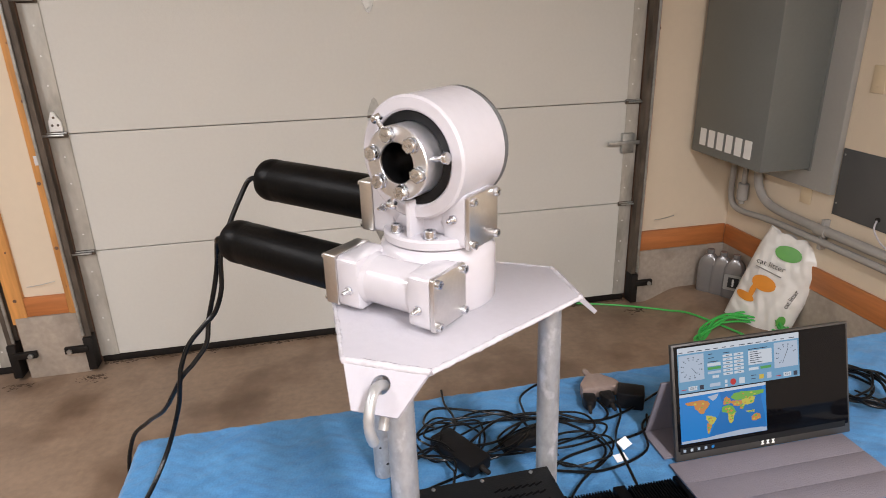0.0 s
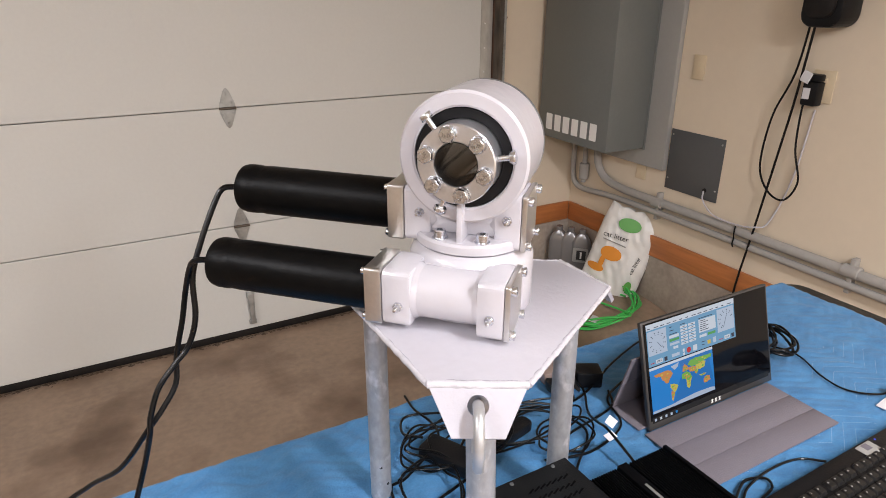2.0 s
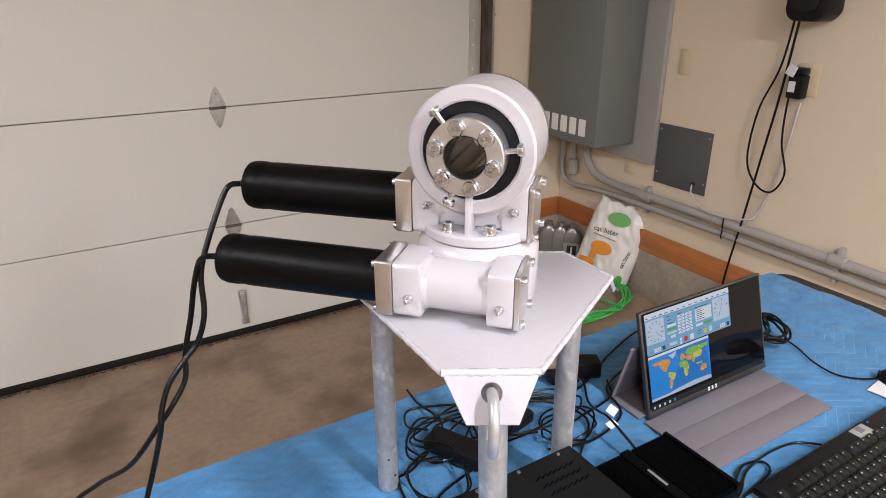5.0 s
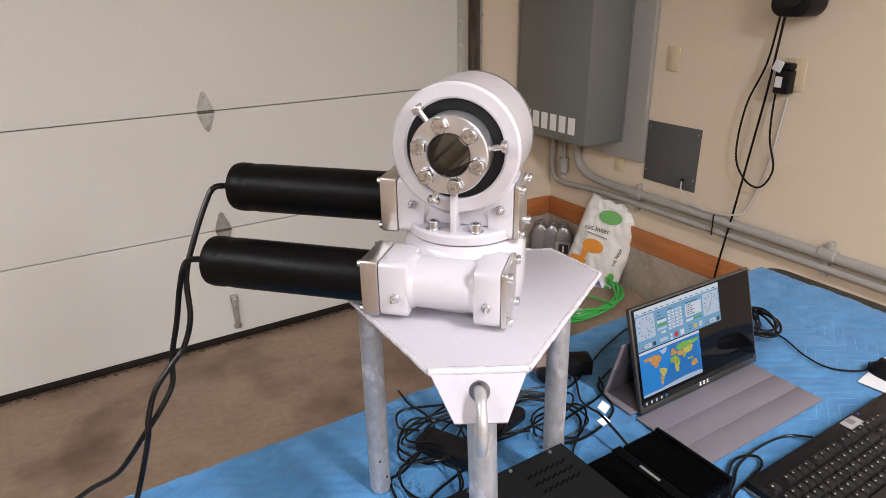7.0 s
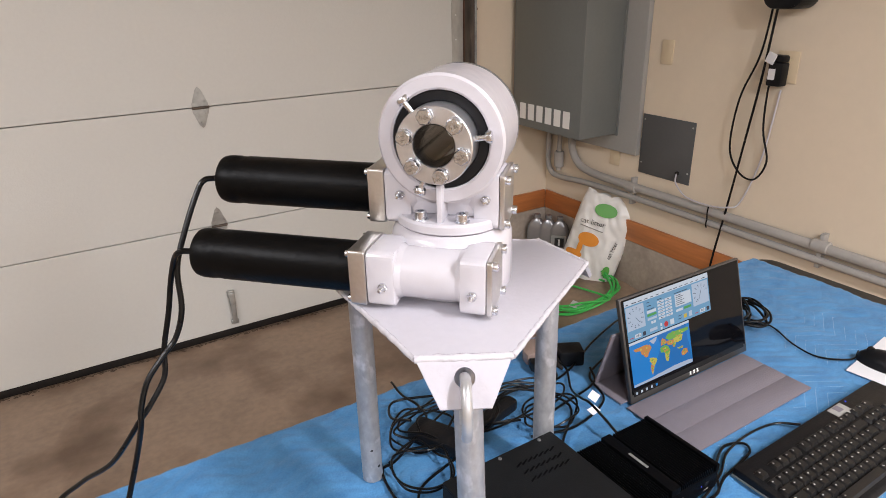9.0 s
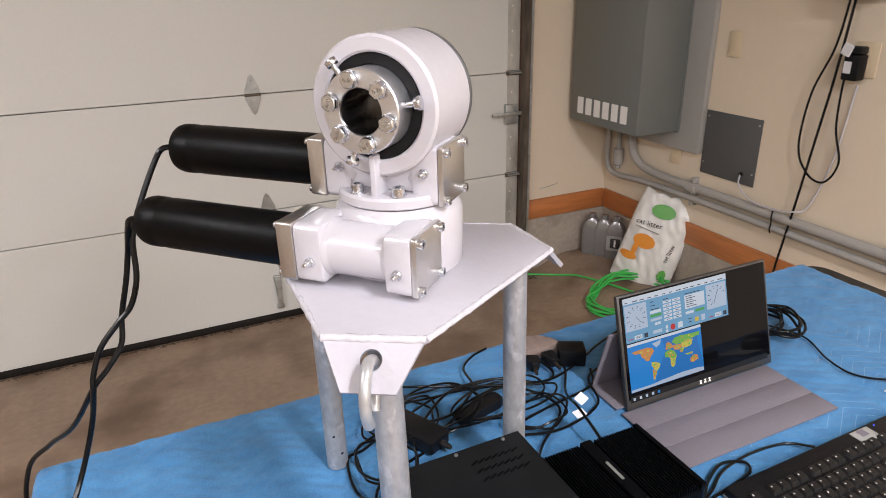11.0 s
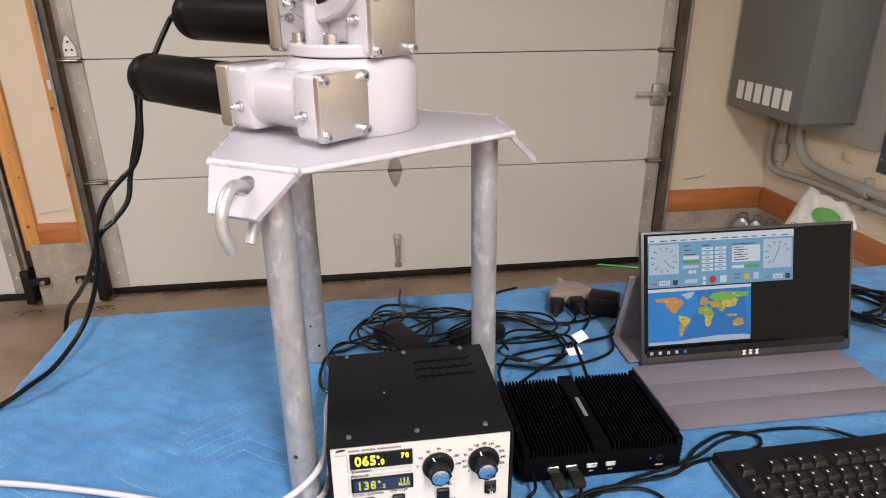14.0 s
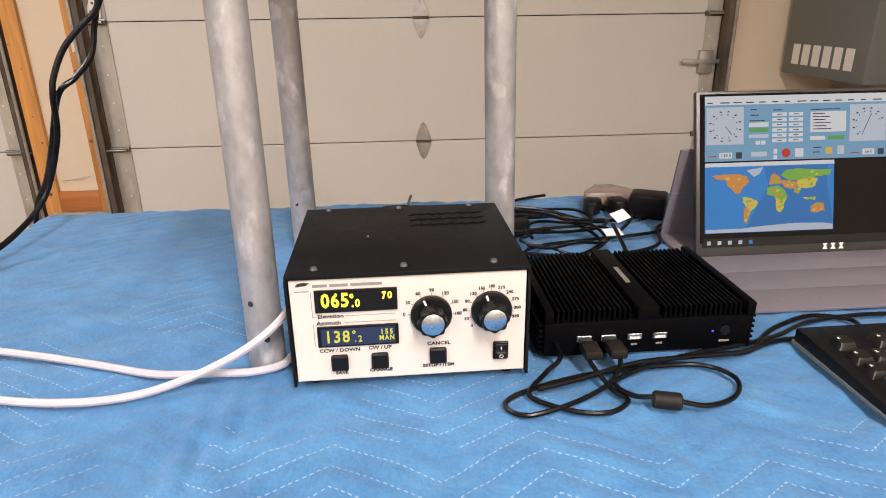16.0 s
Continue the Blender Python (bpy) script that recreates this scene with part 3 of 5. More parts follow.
def wall_plate(y, z, label):
    p = thing("wall_plate", pose(WALL_X, y, z), label, "wall plate")
    part("plate", box(B(), -0.007, -0.001, -0.036, 0.036, -0.058, 0.058, 0.003), "ivory", p)
    for s in (-1, 1):
        part("screw", lathe(B(), [(0, -0.002), (0.003, -0.001), (0.0035, 0)], 8, pose(-0.007, 0, 0.03 * s, 0, 90)), "ivory", p)
    return p


wall_plate(2.905, 1.372, "blank ivory wall plate")
wall_plate(3.19, 0.80, "blank ivory wall plate behind the conduit")
ot = thing("wall_outlet", pose(WALL_X, 2.285, 1.355), "ivory wall outlet with a black adapter plugged in", "outlet")
part("plate", box(B(), -0.007, -0.001, -0.05, 0.045, -0.065, 0.065, 0.003), "ivory", ot)
for s in (-1, 1):
    part("socket", box(B(), -0.011, -0.008, -0.018, 0.018, s * 0.024 - 0.016, s * 0.024 + 0.016, 0.003), "ivory", ot)
ad = thing("wall_adapter", pose(WALL_X - 0.012, 2.30, 1.33), "black plug-in power adapter with a white label", "power adapter")
part("body", box(B(), -0.05, 0.0, -0.032, 0.032, -0.05, 0.045, 0.006), "black_plastic", ad)
part("plug", box(B(), -0.045, 0.0, -0.03, 0.045, 0.046, 0.075, 0.008), "black_plastic", ad)
part("sticker", box(B(), -0.0515, -0.0502, -0.004, 0.026, -0.024, 0.02), "paper", ad)
part("tag", box(B(), -0.06, -0.054, 0.02, 0.06, 0.03, 0.075, 0.002, 1, pose(0, 0, 0, 20, 0, 0)), "paper", ad)

rl = thing("cord_reel", pose(WALL_X - 0.001, 2.28, 1.60), "black wall-mounted charging unit with hanging cords", "charger")
part("body", prism(B(), rounded(0.165, 0.26, 0.05, 6, 0, 0.115), 0, 0.13, 0.012, pose(0, 0, 0, 90, 0, -90)), "black_plastic", rl)
part("lip", prism(B(), rounded(0.115, 0.18, 0.04, 6, 0, 0.11), 0, 0.02, 0.006, pose(-0.13, 0, 0, 90, 0, -90)), "rubber", rl)

# conduits
XC = WALL_X - 0.032
for name, pts, r in (
    ("conduit", [(XC, 3.52, 0.86), (XC, 3.50, 0.76), (XC, 3.43, 0.69), (XC, 3.3, 0.665), (XC, 3.1, 0.66), (XC, 2.4, 0.655), (XC, 1.4, 0.645), (XC, 0.4, 0.64)], 0.023),
    ("conduit", [(XC, 3.72, 0.84), (XC, 3.72, 0.68), (XC, 3.69, 0.60), (XC, 3.6, 0.58), (XC, 3.4, 0.595), (XC, 3.1, 0.60), (XC, 2.4, 0.597), (XC, 1.4, 0.588), (XC, 0.4, 0.582)], 0.017),
):
    piece(name, hose(B(), pts, r, 14, 6), "conduit", "grey plastic conduit along the wall", "conduit")
bm = rod(B(), (XC, 3.62, 0.85), (XC, 3.62, 0.62), 0.015, 12)
rod(bm, (XC, 3.62, 0.74), (XC, 3.62, 0.64), 0.03, 14, 0.006)
piece("conduit_fitting", bm, "conduit", "short grey conduit drop with a coupling", "conduit")
for y in (3.02, 1.98):
    cl = thing("conduit_clamp", pose(XC, y, 0.655), "grey conduit coupling with a strap", "clamp", "conduit clamps")
    part("collar", rod(B(), (0, -0.035, 0), (0, 0.035, 0), 0.028, 16, 0.003), "conduit", cl)
    part("strap", box(B(), -0.006, 0.03, -0.01, 0.01, -0.095, 0.055, 0.002), "conduit", cl)
bm = hose(B(), [(XC - 0.022, 2.52, 0.684), (XC - 0.029, 2.517, 0.655), (XC - 0.02, 2.52, 0.62), (XC - 0.024, 2.52, 0.597), (XC - 0.016, 2.52, 0.578)], 0.0035, 6)
piece("cable_tie", bm, "cable", "black tie round the two conduits", "cable tie")

# hanging cords
XK = WALL_X - 0.045
bm = hose(B(), [(XK, 2.36, 1.62), (XK, 2.385, 1.40), (XK, 2.45, 1.21), (XK, 2.462, 0.99), (XK, 2.40, 0.885), (XK, 2.32, 0.868), (XK, 2.275, 0.96), (XK, 2.315, 1.09), (XK, 2.325, 1.25), (XK, 2.315, 1.36)], 0.0046, 8)
piece("hanging_cord", bm, "cable", "black cord hanging in a loop from the charger", "cord")
bm = hose(B(), [(XK, 2.34, 1.62), (XK - 0.004, 2.36, 1.3), (XK, 2.39, 1.05), (XK, 2.43, 0.7), (XK, 2.468, 0.40), (XK + 0.01, 2.49, 0.1), (XK, 2.5, 0.012)], 0.0052, 8)
piece("hanging_cord", bm, "cable", "black cord hanging straight down the wall", "cord")
bm = hose(B(), [(XK + 0.03, 2.758, 0.785), (XK, 2.73, 0.75), (XK - 0.01, 2.65, 0.70), (XK - 0.01, 2.52, 0.692), (XK - 0.01, 2.42, 0.71), (XK + 0.03, 2.385, 0.74), (XK + 0.033, 2.32, 0.96), (XK + 0.033, 2.288, 1.26)], 0.004, 8)
piece("thin_cord", bm, "white_plastic", "thin white cord from the panel to the outlet", "cord")


# ---- table and blanket ----
TX0, TX1, TY0, TY1, TOP = 0.205, 2.055, 0.94, 1.70, 0.928
tb = thing("folding_table", pose(1.13, 1.32, 0), "dark plastic folding table under a blue blanket", "table")
part("tabletop", prism(B(), rounded(TX1 - TX0, TY1 - TY0, 0.05, 6), TOP - 0.045, TOP, 0.008), "table", tb)
for sx in (-1, 1):
    for sy in (-1, 1):
        part("leg", rod(B(), (sx * 0.72, sy * 0.3, 0.0), (sx * 0.72, sy * 0.3, TOP - 0.046), 0.016, 14), "galv", tb)


CREASES = ((0.616, 0.985, 0.602, 1.14, 0.0034), (0.634, 1.05, 0.628, 1.17, 0.0022), (0.652, 1.07, 0.656, 1.175, 0.0018), (0.585, 1.03, 0.56, 1.15, 0.0012), (0.665, 1.0, 0.675, 1.09, 0.0012), (0.98, 0.98, 0.965, 1.06, 0.0012))


def blanket():
    bm = B()
    W, D, R = 2.008 - TX0, TY1 - TY0, 0.022
    nu, nv = 460, 300
    drop = 0.24
    rows = []
    for i in range(nu + 1):
        u = -drop + (W + drop) * i / nu
        row = []
        for j in range(nv + 1):
            v = -drop + (D + 2 * drop) * j / nv
            du, dv = max(0.0, -u), max(0.0, -v, v - D)
            x, y = TX0 + max(u, 0), TY0 + min(max(v, 0), D)
            n1 = noise.noise((x * 5, y * 5, 1.3))
            n2 = noise.noise((x * 20 + y * 6, y * 26, 4.1))
            n3 = noise.noise((x * 45 + y * 30, y * 34, 7.7))
            zig = (1 - abs((((x - 0.721) / 0.0795) % 2) - 1)) * 0.0795 * 0.62
            ph = ((y + zig + 9.979 + 0.009 - 0.012) % 0.024) / 0.024
            puff = abs(math.sin(math.pi * ph)) ** 0.6
            z = TOP + 0.0035 + 0.0020 * n1 + 0.0026 * n2 + 0.0016 * n3 + 0.0016 * puff
            # creases pulled towards the front leg and the controller
            for ca, cb, cc, cd, cw in CREASES:
                t = min(max((y - cb) / (cd - cb), 0), 1)
                off = x - (ca + (cc - ca) * t + 0.004 * noise.noise((y * 30, ca * 9, 0.7)))
                z += cw * (math.exp(-(off / 0.006) ** 2) - 0.8 * math.exp(-((off - 0.011) / 0.006) ** 2)) * math.sin(math.pi * min(max((y - cb + 0.02) / (cd - cb + 0.04), 0), 1))
            over = math.hypot(du, dv)
            if over > 0:
                out = R * (1 - math.exp(-over / R)) + 0.02 * over * (1 + n1)
                fold = 0.010 * math.sin((x + y) * 23 + 2 * n1) * min(1, over / 0.15)
                z -= max(0.0, over - R * 0.6 * (1 - math.exp(-over / R)))
                if du > 0:
                    x -= (out + fold) * du / over
                if dv > 0:
                    y += (out + fold) * dv / over * (1 if v > D else -1)
            x -= (0.006 + 0.008 * noise.noise((0.3, y * 7, 2.2))) * max(0.0, 1 - (W - u) / 0.08)
            row.append(bm.verts.new((x, y, z)))
        rows.append(row)
    for a, b in zip(rows, rows[1:]):
        for j in range(nv):
            bm.faces.new((a[j], b[j], b[j + 1], a[j + 1]))
    return bm


cloth = piece("moving_blanket", blanket(), "blanket", "blue quilted moving blanket with zigzag stitching spread over the table", "blanket", smooth=1.5)
sol = cloth.modifiers.new("thickness", "SOLIDIFY")
sol.thickness, sol.offset = 0.003, -1
REST = TOP + 0.0075

# ---- the mast stand ----
CX, CY, PLATE = 0.726, 1.348, 1.337
ST = thing("mast_stand", pose(CX, CY, REST), "three-legged steel stand with a white plate", "stand")
ZP = PLATE - REST
RT, HW, TH = 0.185, 0.0525, 0.006


def ring_xy(a, r, s):
    a = radians(a)
    return (r * math.cos(a) - s * math.sin(a), r * math.sin(a) + s * math.cos(a))


outline = []
for a in (-120, 0, 120):
    outline += [ring_xy(a, RT, -HW), ring_xy(a, RT, HW)]
plate = part("plate", prism(B(), outline, ZP - TH, ZP, 0.0015), "plate_paint", ST, "white painted plate with cut corners")
# uneven ground edges along the rim
for i in range(6):
    a, b = Vector((*outline[i], ZP - 0.0028)), Vector((*outline[(i + 1) % 6], ZP - 0.0028))
    n = max(8, int((b - a).length / 0.006))
    pts = [a.lerp(b, k / n) + Vector((0, 0, 0.0006 * noise.noise((k * 0.9, i * 3.1, 0)))) for k in range(n + 1)]
    bm = B()
    hose(bm, pts, 0.0047 if i % 2 == 0 else 0.0036, 8, 1, raw=True)
    for v in bm.verts:
        v.co += 0.0010 * Vector(noise.noise_vector(v.co * 160)) + 0.0006 * Vector(noise.noise_vector(v.co * 420))
    part("edge_bead", bm, "weld", plate, smooth=1.2)
# bent tabs, each with a hole
for a in (-120, 0, 120):
    tmp = B()
    pts = [(-HW, 0.0), (HW, 0.0), (0.027, -0.055), (-0.027, -0.055)]
    hole = [(0.0112 * math.cos(2 * math.pi * k / 20), -0.023 + 0.0112 * math.sin(2 * math.pi * k / 20)) for k in range(20)]
    for z in (0.0, -TH):
        o = [tmp.verts.new((x, y, z)) for x, y in pts]
        h = [tmp.verts.new((x, y, z)) for x, y in hole]
        e = [tmp.edges.new((o[k], o[(k + 1) % 4])) for k in range(4)] + [tmp.edges.new((h[k], h[(k + 1) % 20])) for k in range(20)]
        bmesh.ops.triangle_fill(tmp, edges=e, use_beauty=True)
    tmp.verts.ensure_lookup_table()
    top, low = tmp.verts[:24], tmp.verts[24:48]
    for off, n in ((0, 4), (4, 20)):
        for k in range(n):
            j = (k + 1) % n
            tmp.faces.new((top[off + k], top[off + j], low[off + j], low[off + k]))
    bm = B()
    turn = pose(0, 0, ZP - 0.001, 0, 0, a) @ pose(RT, 0, 0, 0, 0, 90) @ pose(0, 0, 0, 45)
    join(bm, tmp, turn)
    part("tab", bm, "plate_paint", plate, smooth=0.4)
for a in (-120, 0, 120):
    x, y = ring_xy(a, 0.169, 0) if a != -120 else (0.650 - CX, 1.189 - CY)
    if a == 120:
        x += 0.008
    lean, length = frame_of((x, y, 0), (*ring_xy(a, 0.163, 0.004 if a == -120 else -0.004 if a == 120 else 0), ZP - TH - 0.0005))
    lg = part("leg", lathe(B(), [(0.0135, 0), (0.0168, 0), (0.0168, length), (0.0135, length)], 28, lean), "pipe", ST, "galvanised pipe leg")
    for k, zz in enumerate((0.030, 0.066)):
        d = radians(-72 - 38 * k)
        bm = lathe(B(), [(0, 0.0006), (0.0024, 0.0006), (0.0028, 0)], 10, Matrix.Translation((x, y, zz)) @ pose(0, 0, 0, 0, 0, math.degrees(d)) @ pose(0.0167, 0, 0, 0, 90, 0))
        part("drilled_hole", bm, "ink", lg)
# bolt heads under the plate
for k in range(4):
    x, y = ring_xy(-38.9 + 45 + 90 * k, 0.05, 0)
    part("bolt", hexagon(B(), 0.008, ZP - TH - 0.008, ZP - TH - 0.0005, Matrix.Translation((x, y, 0)), 0.001), "rubber", plate)
# steel link that hangs in the tab towards the front
o = ring_xy(-120, 1, 0)
o = Vector((o[0], o[1], 0))
hz = Vector((CX, CY, PLATE)) + o * (RT + 0.016) + Vector((0, 0, -0.017))
bm = B()
path = [hz + o * d + Vector((0, 0, z)) for d, z in ((0.002, -0.058), (-0.009, -0.040), (-0.015, -0.024), (-0.010, -0.008), (0.002, 0.0), (0.016, 0.003), (0.028, -0.005), (0.036, -0.021), (0.035, -0.039), (0.028, -0.056))]
hose(bm, path, 0.0060, 12, 6)
piece("steel_hook", bm, "hook", "broken zinc chain link hanging in the plate's tab", "hook")

# ---- the rotator ----
TURN_R = -46.5
RO = thing("antenna_rotator", pose(CX + 0.004, CY + 0.012, PLATE + 0.0005, 0, 0, TURN_R), "white two-axis antenna rotator with black motors bolted on a plate", "antenna rotator")


def cap_screw(parent, m, r=0.0055, h=0.006):
    bm = lathe(B(), [(0, 0.0005), (r * 0.45, 0.0005), (r * 0.5, h), (r * 0.92, h), (r, h - 0.0008), (r, 0.0)], 14, m)
    part("screw", bm, "bolt", parent)


def gear_unit(worm_y, worm_z, upper):
    """One worm drive: tube with two square ends, end covers and a motor. The worm lies along x."""
    name = "elevation_drive" if upper else "azimuth_drive"
    bm = B()
    rod(bm, (-0.06, worm_y, worm_z), (0.05, worm_y, worm_z), 0.0315, 40)
    for x0, x1 in ((-0.077, -0.042), (0.036, 0.068)):
        prism(bm, rounded(0.069, 0.069, 0.008, 4), 0, x1 - x0, 0.003, pose(x0, worm_y, worm_z, 0, 0, 0) @ pose(0, 0, 0, 90, 0, 90))
    # flared necks between tube and ends
    lathe(bm, [(0.0312, 0), (0.0322, 0.004), (0.0345, 0.008), (0.0345, 0.009)], 32, pose(0.029, worm_y, worm_z, 0, 90))
    lathe(bm, [(0.0345, 0), (0.0345, 0.001), (0.0322, 0.005), (0.0312, 0.009)], 32, pose(-0.043, worm_y, worm_z, 0, 90))
    body = part(name, bm, "white_paint", RO)
    pl = part("motor_flange", prism(B(), rounded(0.070, 0.070, 0.003, 2), 0, 0.021, 0.0012, pose(-0.0985, worm_y, worm_z) @ pose(0, 0, 0, 90, 0, 90)), "brushed", RO, "machined steel motor flange")
    cv = part("end_cover", prism(B(), rounded(0.069, 0.069, 0.004, 3), 0, 0.006, 0.0008, pose(0.0685, worm_y, worm_z) @ pose(0, 0, 0, 90, 0, 90)), "brushed", RO, "brushed steel end cover")
    for sy in (-1, 1):
        for sz in (-1, 1):
            cap_screw(cv, pose(0.0745, worm_y + sy * 0.0275, worm_z + sz * 0.0275, 0, 90))
            cap_screw(pl, pose(-0.0985, worm_y + sy * 0.029, worm_z + sz * 0.029, 0, -90), 0.0045, 0.004)
    prof = [(0, 0.223), (0.026, 0.223), (0.0315, 0.220), (0.0330, 0.214), (0.0330, 0.200), (0.0322, 0.197), (0.0322, 0.188), (0.0328, 0.184), (0.0325, 0.1), (0.0322, 0.0), (0, 0)]
    mo = part("motor", lathe(B(), prof, 40, pose(-0.0985, worm_y, worm_z, 0, -90)), "motor", RO, "black sleeved motor")
    part("cable_gland", rod(B(), (-0.3215, worm_y, worm_z), (-0.336, worm_y, worm_z), 0.008, 12, 0.001), "rubber", mo)
    # bleed screws on the front of both square ends
    yy = worm_y - 0.0345
    for x in (-0.056, 0.052):
        zz = worm_z - 0.008 if not upper else worm_z + 0.004
        part("grease_screw", lathe(hexagon(B(), 0.0062, 0, 0.0042, pose(x, yy, zz, 90), 0.0008), [(0, 0.0145), (0.0016, 0.0142), (0.0028, 0.0122), (0.0022, 0.0104), (0.0030, 0.0090), (0.0042, 0.0043)], 14, pose(x, yy, zz, 90)), "bolt", body, "bright grease fitting")
    return body


low = gear_unit(-0.0815, 0.041, False)
up = gear_unit(-0.003, 0.119, True)
# azimuth gear case and turntable
bm = lathe(B(), [(0, 0), (0.076, 0), (0.078, 0.003), (0.078, 0.068), (0.074, 0.078), (0.068, 0.083), (0, 0.083)], 64)
prism(bm, [(-0.045, -0.085), (0.045, -0.085), (0.06, -0.045), (-0.06, -0.045)], 0.008, 0.071, 0.006)
part("gear_case", bm, "white_paint", RO)
part("seal", lathe(B(), [(0.058, 0.0832), (0.064, 0.0832), (0.064, 0.0846), (0.058, 0.0846)], 48), "black_ring", RO)
tt = part("turntable", lathe(B(), [(0, 0.0848), (0.069, 0.0848), (0.0705, 0.0863), (0.0705, 0.095), (0.068, 0.098), (0, 0.098)], 64), "white_paint", RO)
for x, y in ((-0.026, -0.052), (0.026, -0.052), (-0.026, 0.052), (0.026, 0.052)):
    cap_screw(tt, pose(x, y, 0.098), 0.0075, 0.011)
    part("washer", lathe(B(), [(0, 0.0012), (0.0095, 0.0012), (0.0095, 0)], 16, pose(x, y, 0.0981)), "bolt", tt)
# pedestal webs between turntable and head
bm = B()
box(bm, -0.0035, 0.0035, -0.062, 0.0, 0.097, 0.145, 0.0015)
box(bm, -0.004, 0.004, 0.0, 0.062, 0.097, 0.145, 0.0015)
box(bm, -0.05, 0.05, -0.034, 0.034, 0.0975, 0.15, 0.006)
prism(bm, [(-0.062, 0.0), (-0.040, 0.0), (-0.034, 0.012), (-0.034, 0.03), (-0.044, 0.055), (-0.062, 0.055)], -0.036, -0.024, 0.002, pose(0, 0, 0.0975, 90) @ pose(0, 0, 0, 0, 0, 0))
prism(bm, [(0.062, 0.0), (0.040, 0.0), (0.034, 0.012), (0.034, 0.03), (0.044, 0.055), (0.062, 0.055)], -0.036, -0.024, 0.002, pose(0, 0, 0.0975, 90))
part("pedestal", bm, "white_paint", RO)
# elevation head: a drum across the worm, its axis along y
HZ = 0.1955
R0 = 0.0765
bm = lathe(B(), [(0.058, 0.002), (0.0605, 0.0), (0.0735, 0.0), (R0, 0.003), (R0, 0.097), (0.074, 0.1), (0.0252, 0.1), (0.0252, 0.014), (0.058, 0.014), (0.058, 0.002)], 80, pose(0, -0.051, HZ, -90))
prism(bm, [(-0.058, -0.083), (0.058, -0.083), (0.062, -0.042), (-0.062, -0.042)], 0.016, 0.08, 0.006, pose(0, -0.051, HZ, -90) @ pose(0, 0, 0, 0, 0, 180))
head = part("head", bm, "white_paint", RO, "white drum housing")
part("back_cap", lathe(B(), [(0.0245, 0.0), (0.0755, 0.0), (0.0765, 0.001), (0.0765, 0.006), (0.074, 0.008), (0.0245, 0.008), (0.0245, 0.0)], 64, pose(0, 0.0495, HZ, -90)), "grey_panel", RO, "dark grey back cap")
part("seal_ring", lathe(B(), [(0.0453, 0.0), (0.0575, 0.0), (0.0575, 0.009), (0.0566, 0.0105), (0.0462, 0.0105), (0.0453, 0.009)], 64, pose(0, -0.038, HZ, 90)), "black_ring", head)
fl = part("clamp_hub", lathe(B(), [(0.0245, -0.06), (0.0245, 0.0365), (0.0255, 0.038), (0.0435, 0.038), (0.0448, 0.0365), (0.0448, 0.0), (0.0425, -0.01)], 72, pose(0, -0.041, HZ, 90)), "hub", RO, "turned aluminium clamp hub")
part("bore", lathe(B(), [(0.0246, 0.0370), (0.0238, 0.0360), (0.0238, -0.0990), (0.0243, -0.0992)], 48, pose(0, -0.041, HZ, 90), closed=False), "dark_bore", fl, "dark polished through bore")
for k in range(6):
    a = radians(104 - 60 * k)
    m = pose(0.0345 * math.cos(a), -0.0792, HZ + 0.0345 * math.sin(a), 90, 0, 0) @ pose(0, 0, 0, 0, 0, 17 * k)
    bt = part("hub_bolt", hexagon(B(), 0.0096, 0.0008, 0.0088, m, 0.0011), "bolt", fl, "zinc hex bolt")
    part("washer", lathe(B(), [(0, 0.0008), (0.0098, 0.0008), (0.0100, 0)], 20, m), "bolt", bt)
    bm = B()
    for w in range(5):
        box(bm, -0.0045 + 0.002 * w, -0.0033 + 0.002 * w, -0.0012 - 0.001 * (w % 2), 0.0022 - 0.0012 * (w % 3), 0.0088, 0.0091, 0.0, 1, m)
    part("head_mark", bm, "fitting", bt)
for k in range(3):
    a = 129 - 120 * k
    m = pose(0, -0.0645, HZ) @ pose(0, 0, 0, 0, -a, 0) @ pose(0, 0, 0, 0, 90, 0)
    st = part("set_screw", rod(B(), (0, 0, 0.043), (0, 0, 0.06), 0.0035, 12), "bolt", fl)
    for v in st.data.vertices:
        v.co = m @ v.co
    part("hex_head", hexagon(B(), 0.0080, 0.058, 0.0645, m, 0.0008), "bolt", st)

# motor cables
m = RO.matrix_basis


def at(x, y, z):
    return m @ Vector((x, y, z))


tail_low, tail_up = at(-0.336, -0.0815, 0.041), at(-0.336, -0.003, 0.119)
cables = ([tail_up, tail_up + Vector((-0.018, 0.002, -0.001)), (0.450, 1.578, 1.437), (0.428, 1.572, 1.39), (0.412, 1.565, 1.345), (0.410, 1.56, 1.29), (0.398, 1.563, 1.25), (0.379, 1.563, 1.229), (0.352, 1.557, 1.20), (0.336, 1.548, 1.165), (0.331, 1.545, 1.14), (0.316, 1.56, 1.08), (0.285, 1.55, 1.0), (0.255, 1.49, 0.958), (0.225, 1.44, 0.947), (0.186, 1.40, 0.92), (0.16, 1.39, 0.8), (0.15, 1.4, 0.3), (0.15, 1.47, 0.012)],
          [tail_low, tail_low + Vector((-0.016, 0.008, -0.001)), (0.404, 1.548, 1.36), (0.398, 1.572, 1.32), (0.391, 1.575, 1.28), (0.379, 1.577, 1.229), (0.374, 1.573, 1.19), (0.354, 1.567, 1.162), (0.331, 1.559, 1.14), (0.285, 1.60, 1.06), (0.235, 1.66, 1.0), (0.186, 1.70, 0.935), (0.16, 1.71, 0.8), (0.14, 1.72, 0.4), (0.10, 1.76, 0.012)])
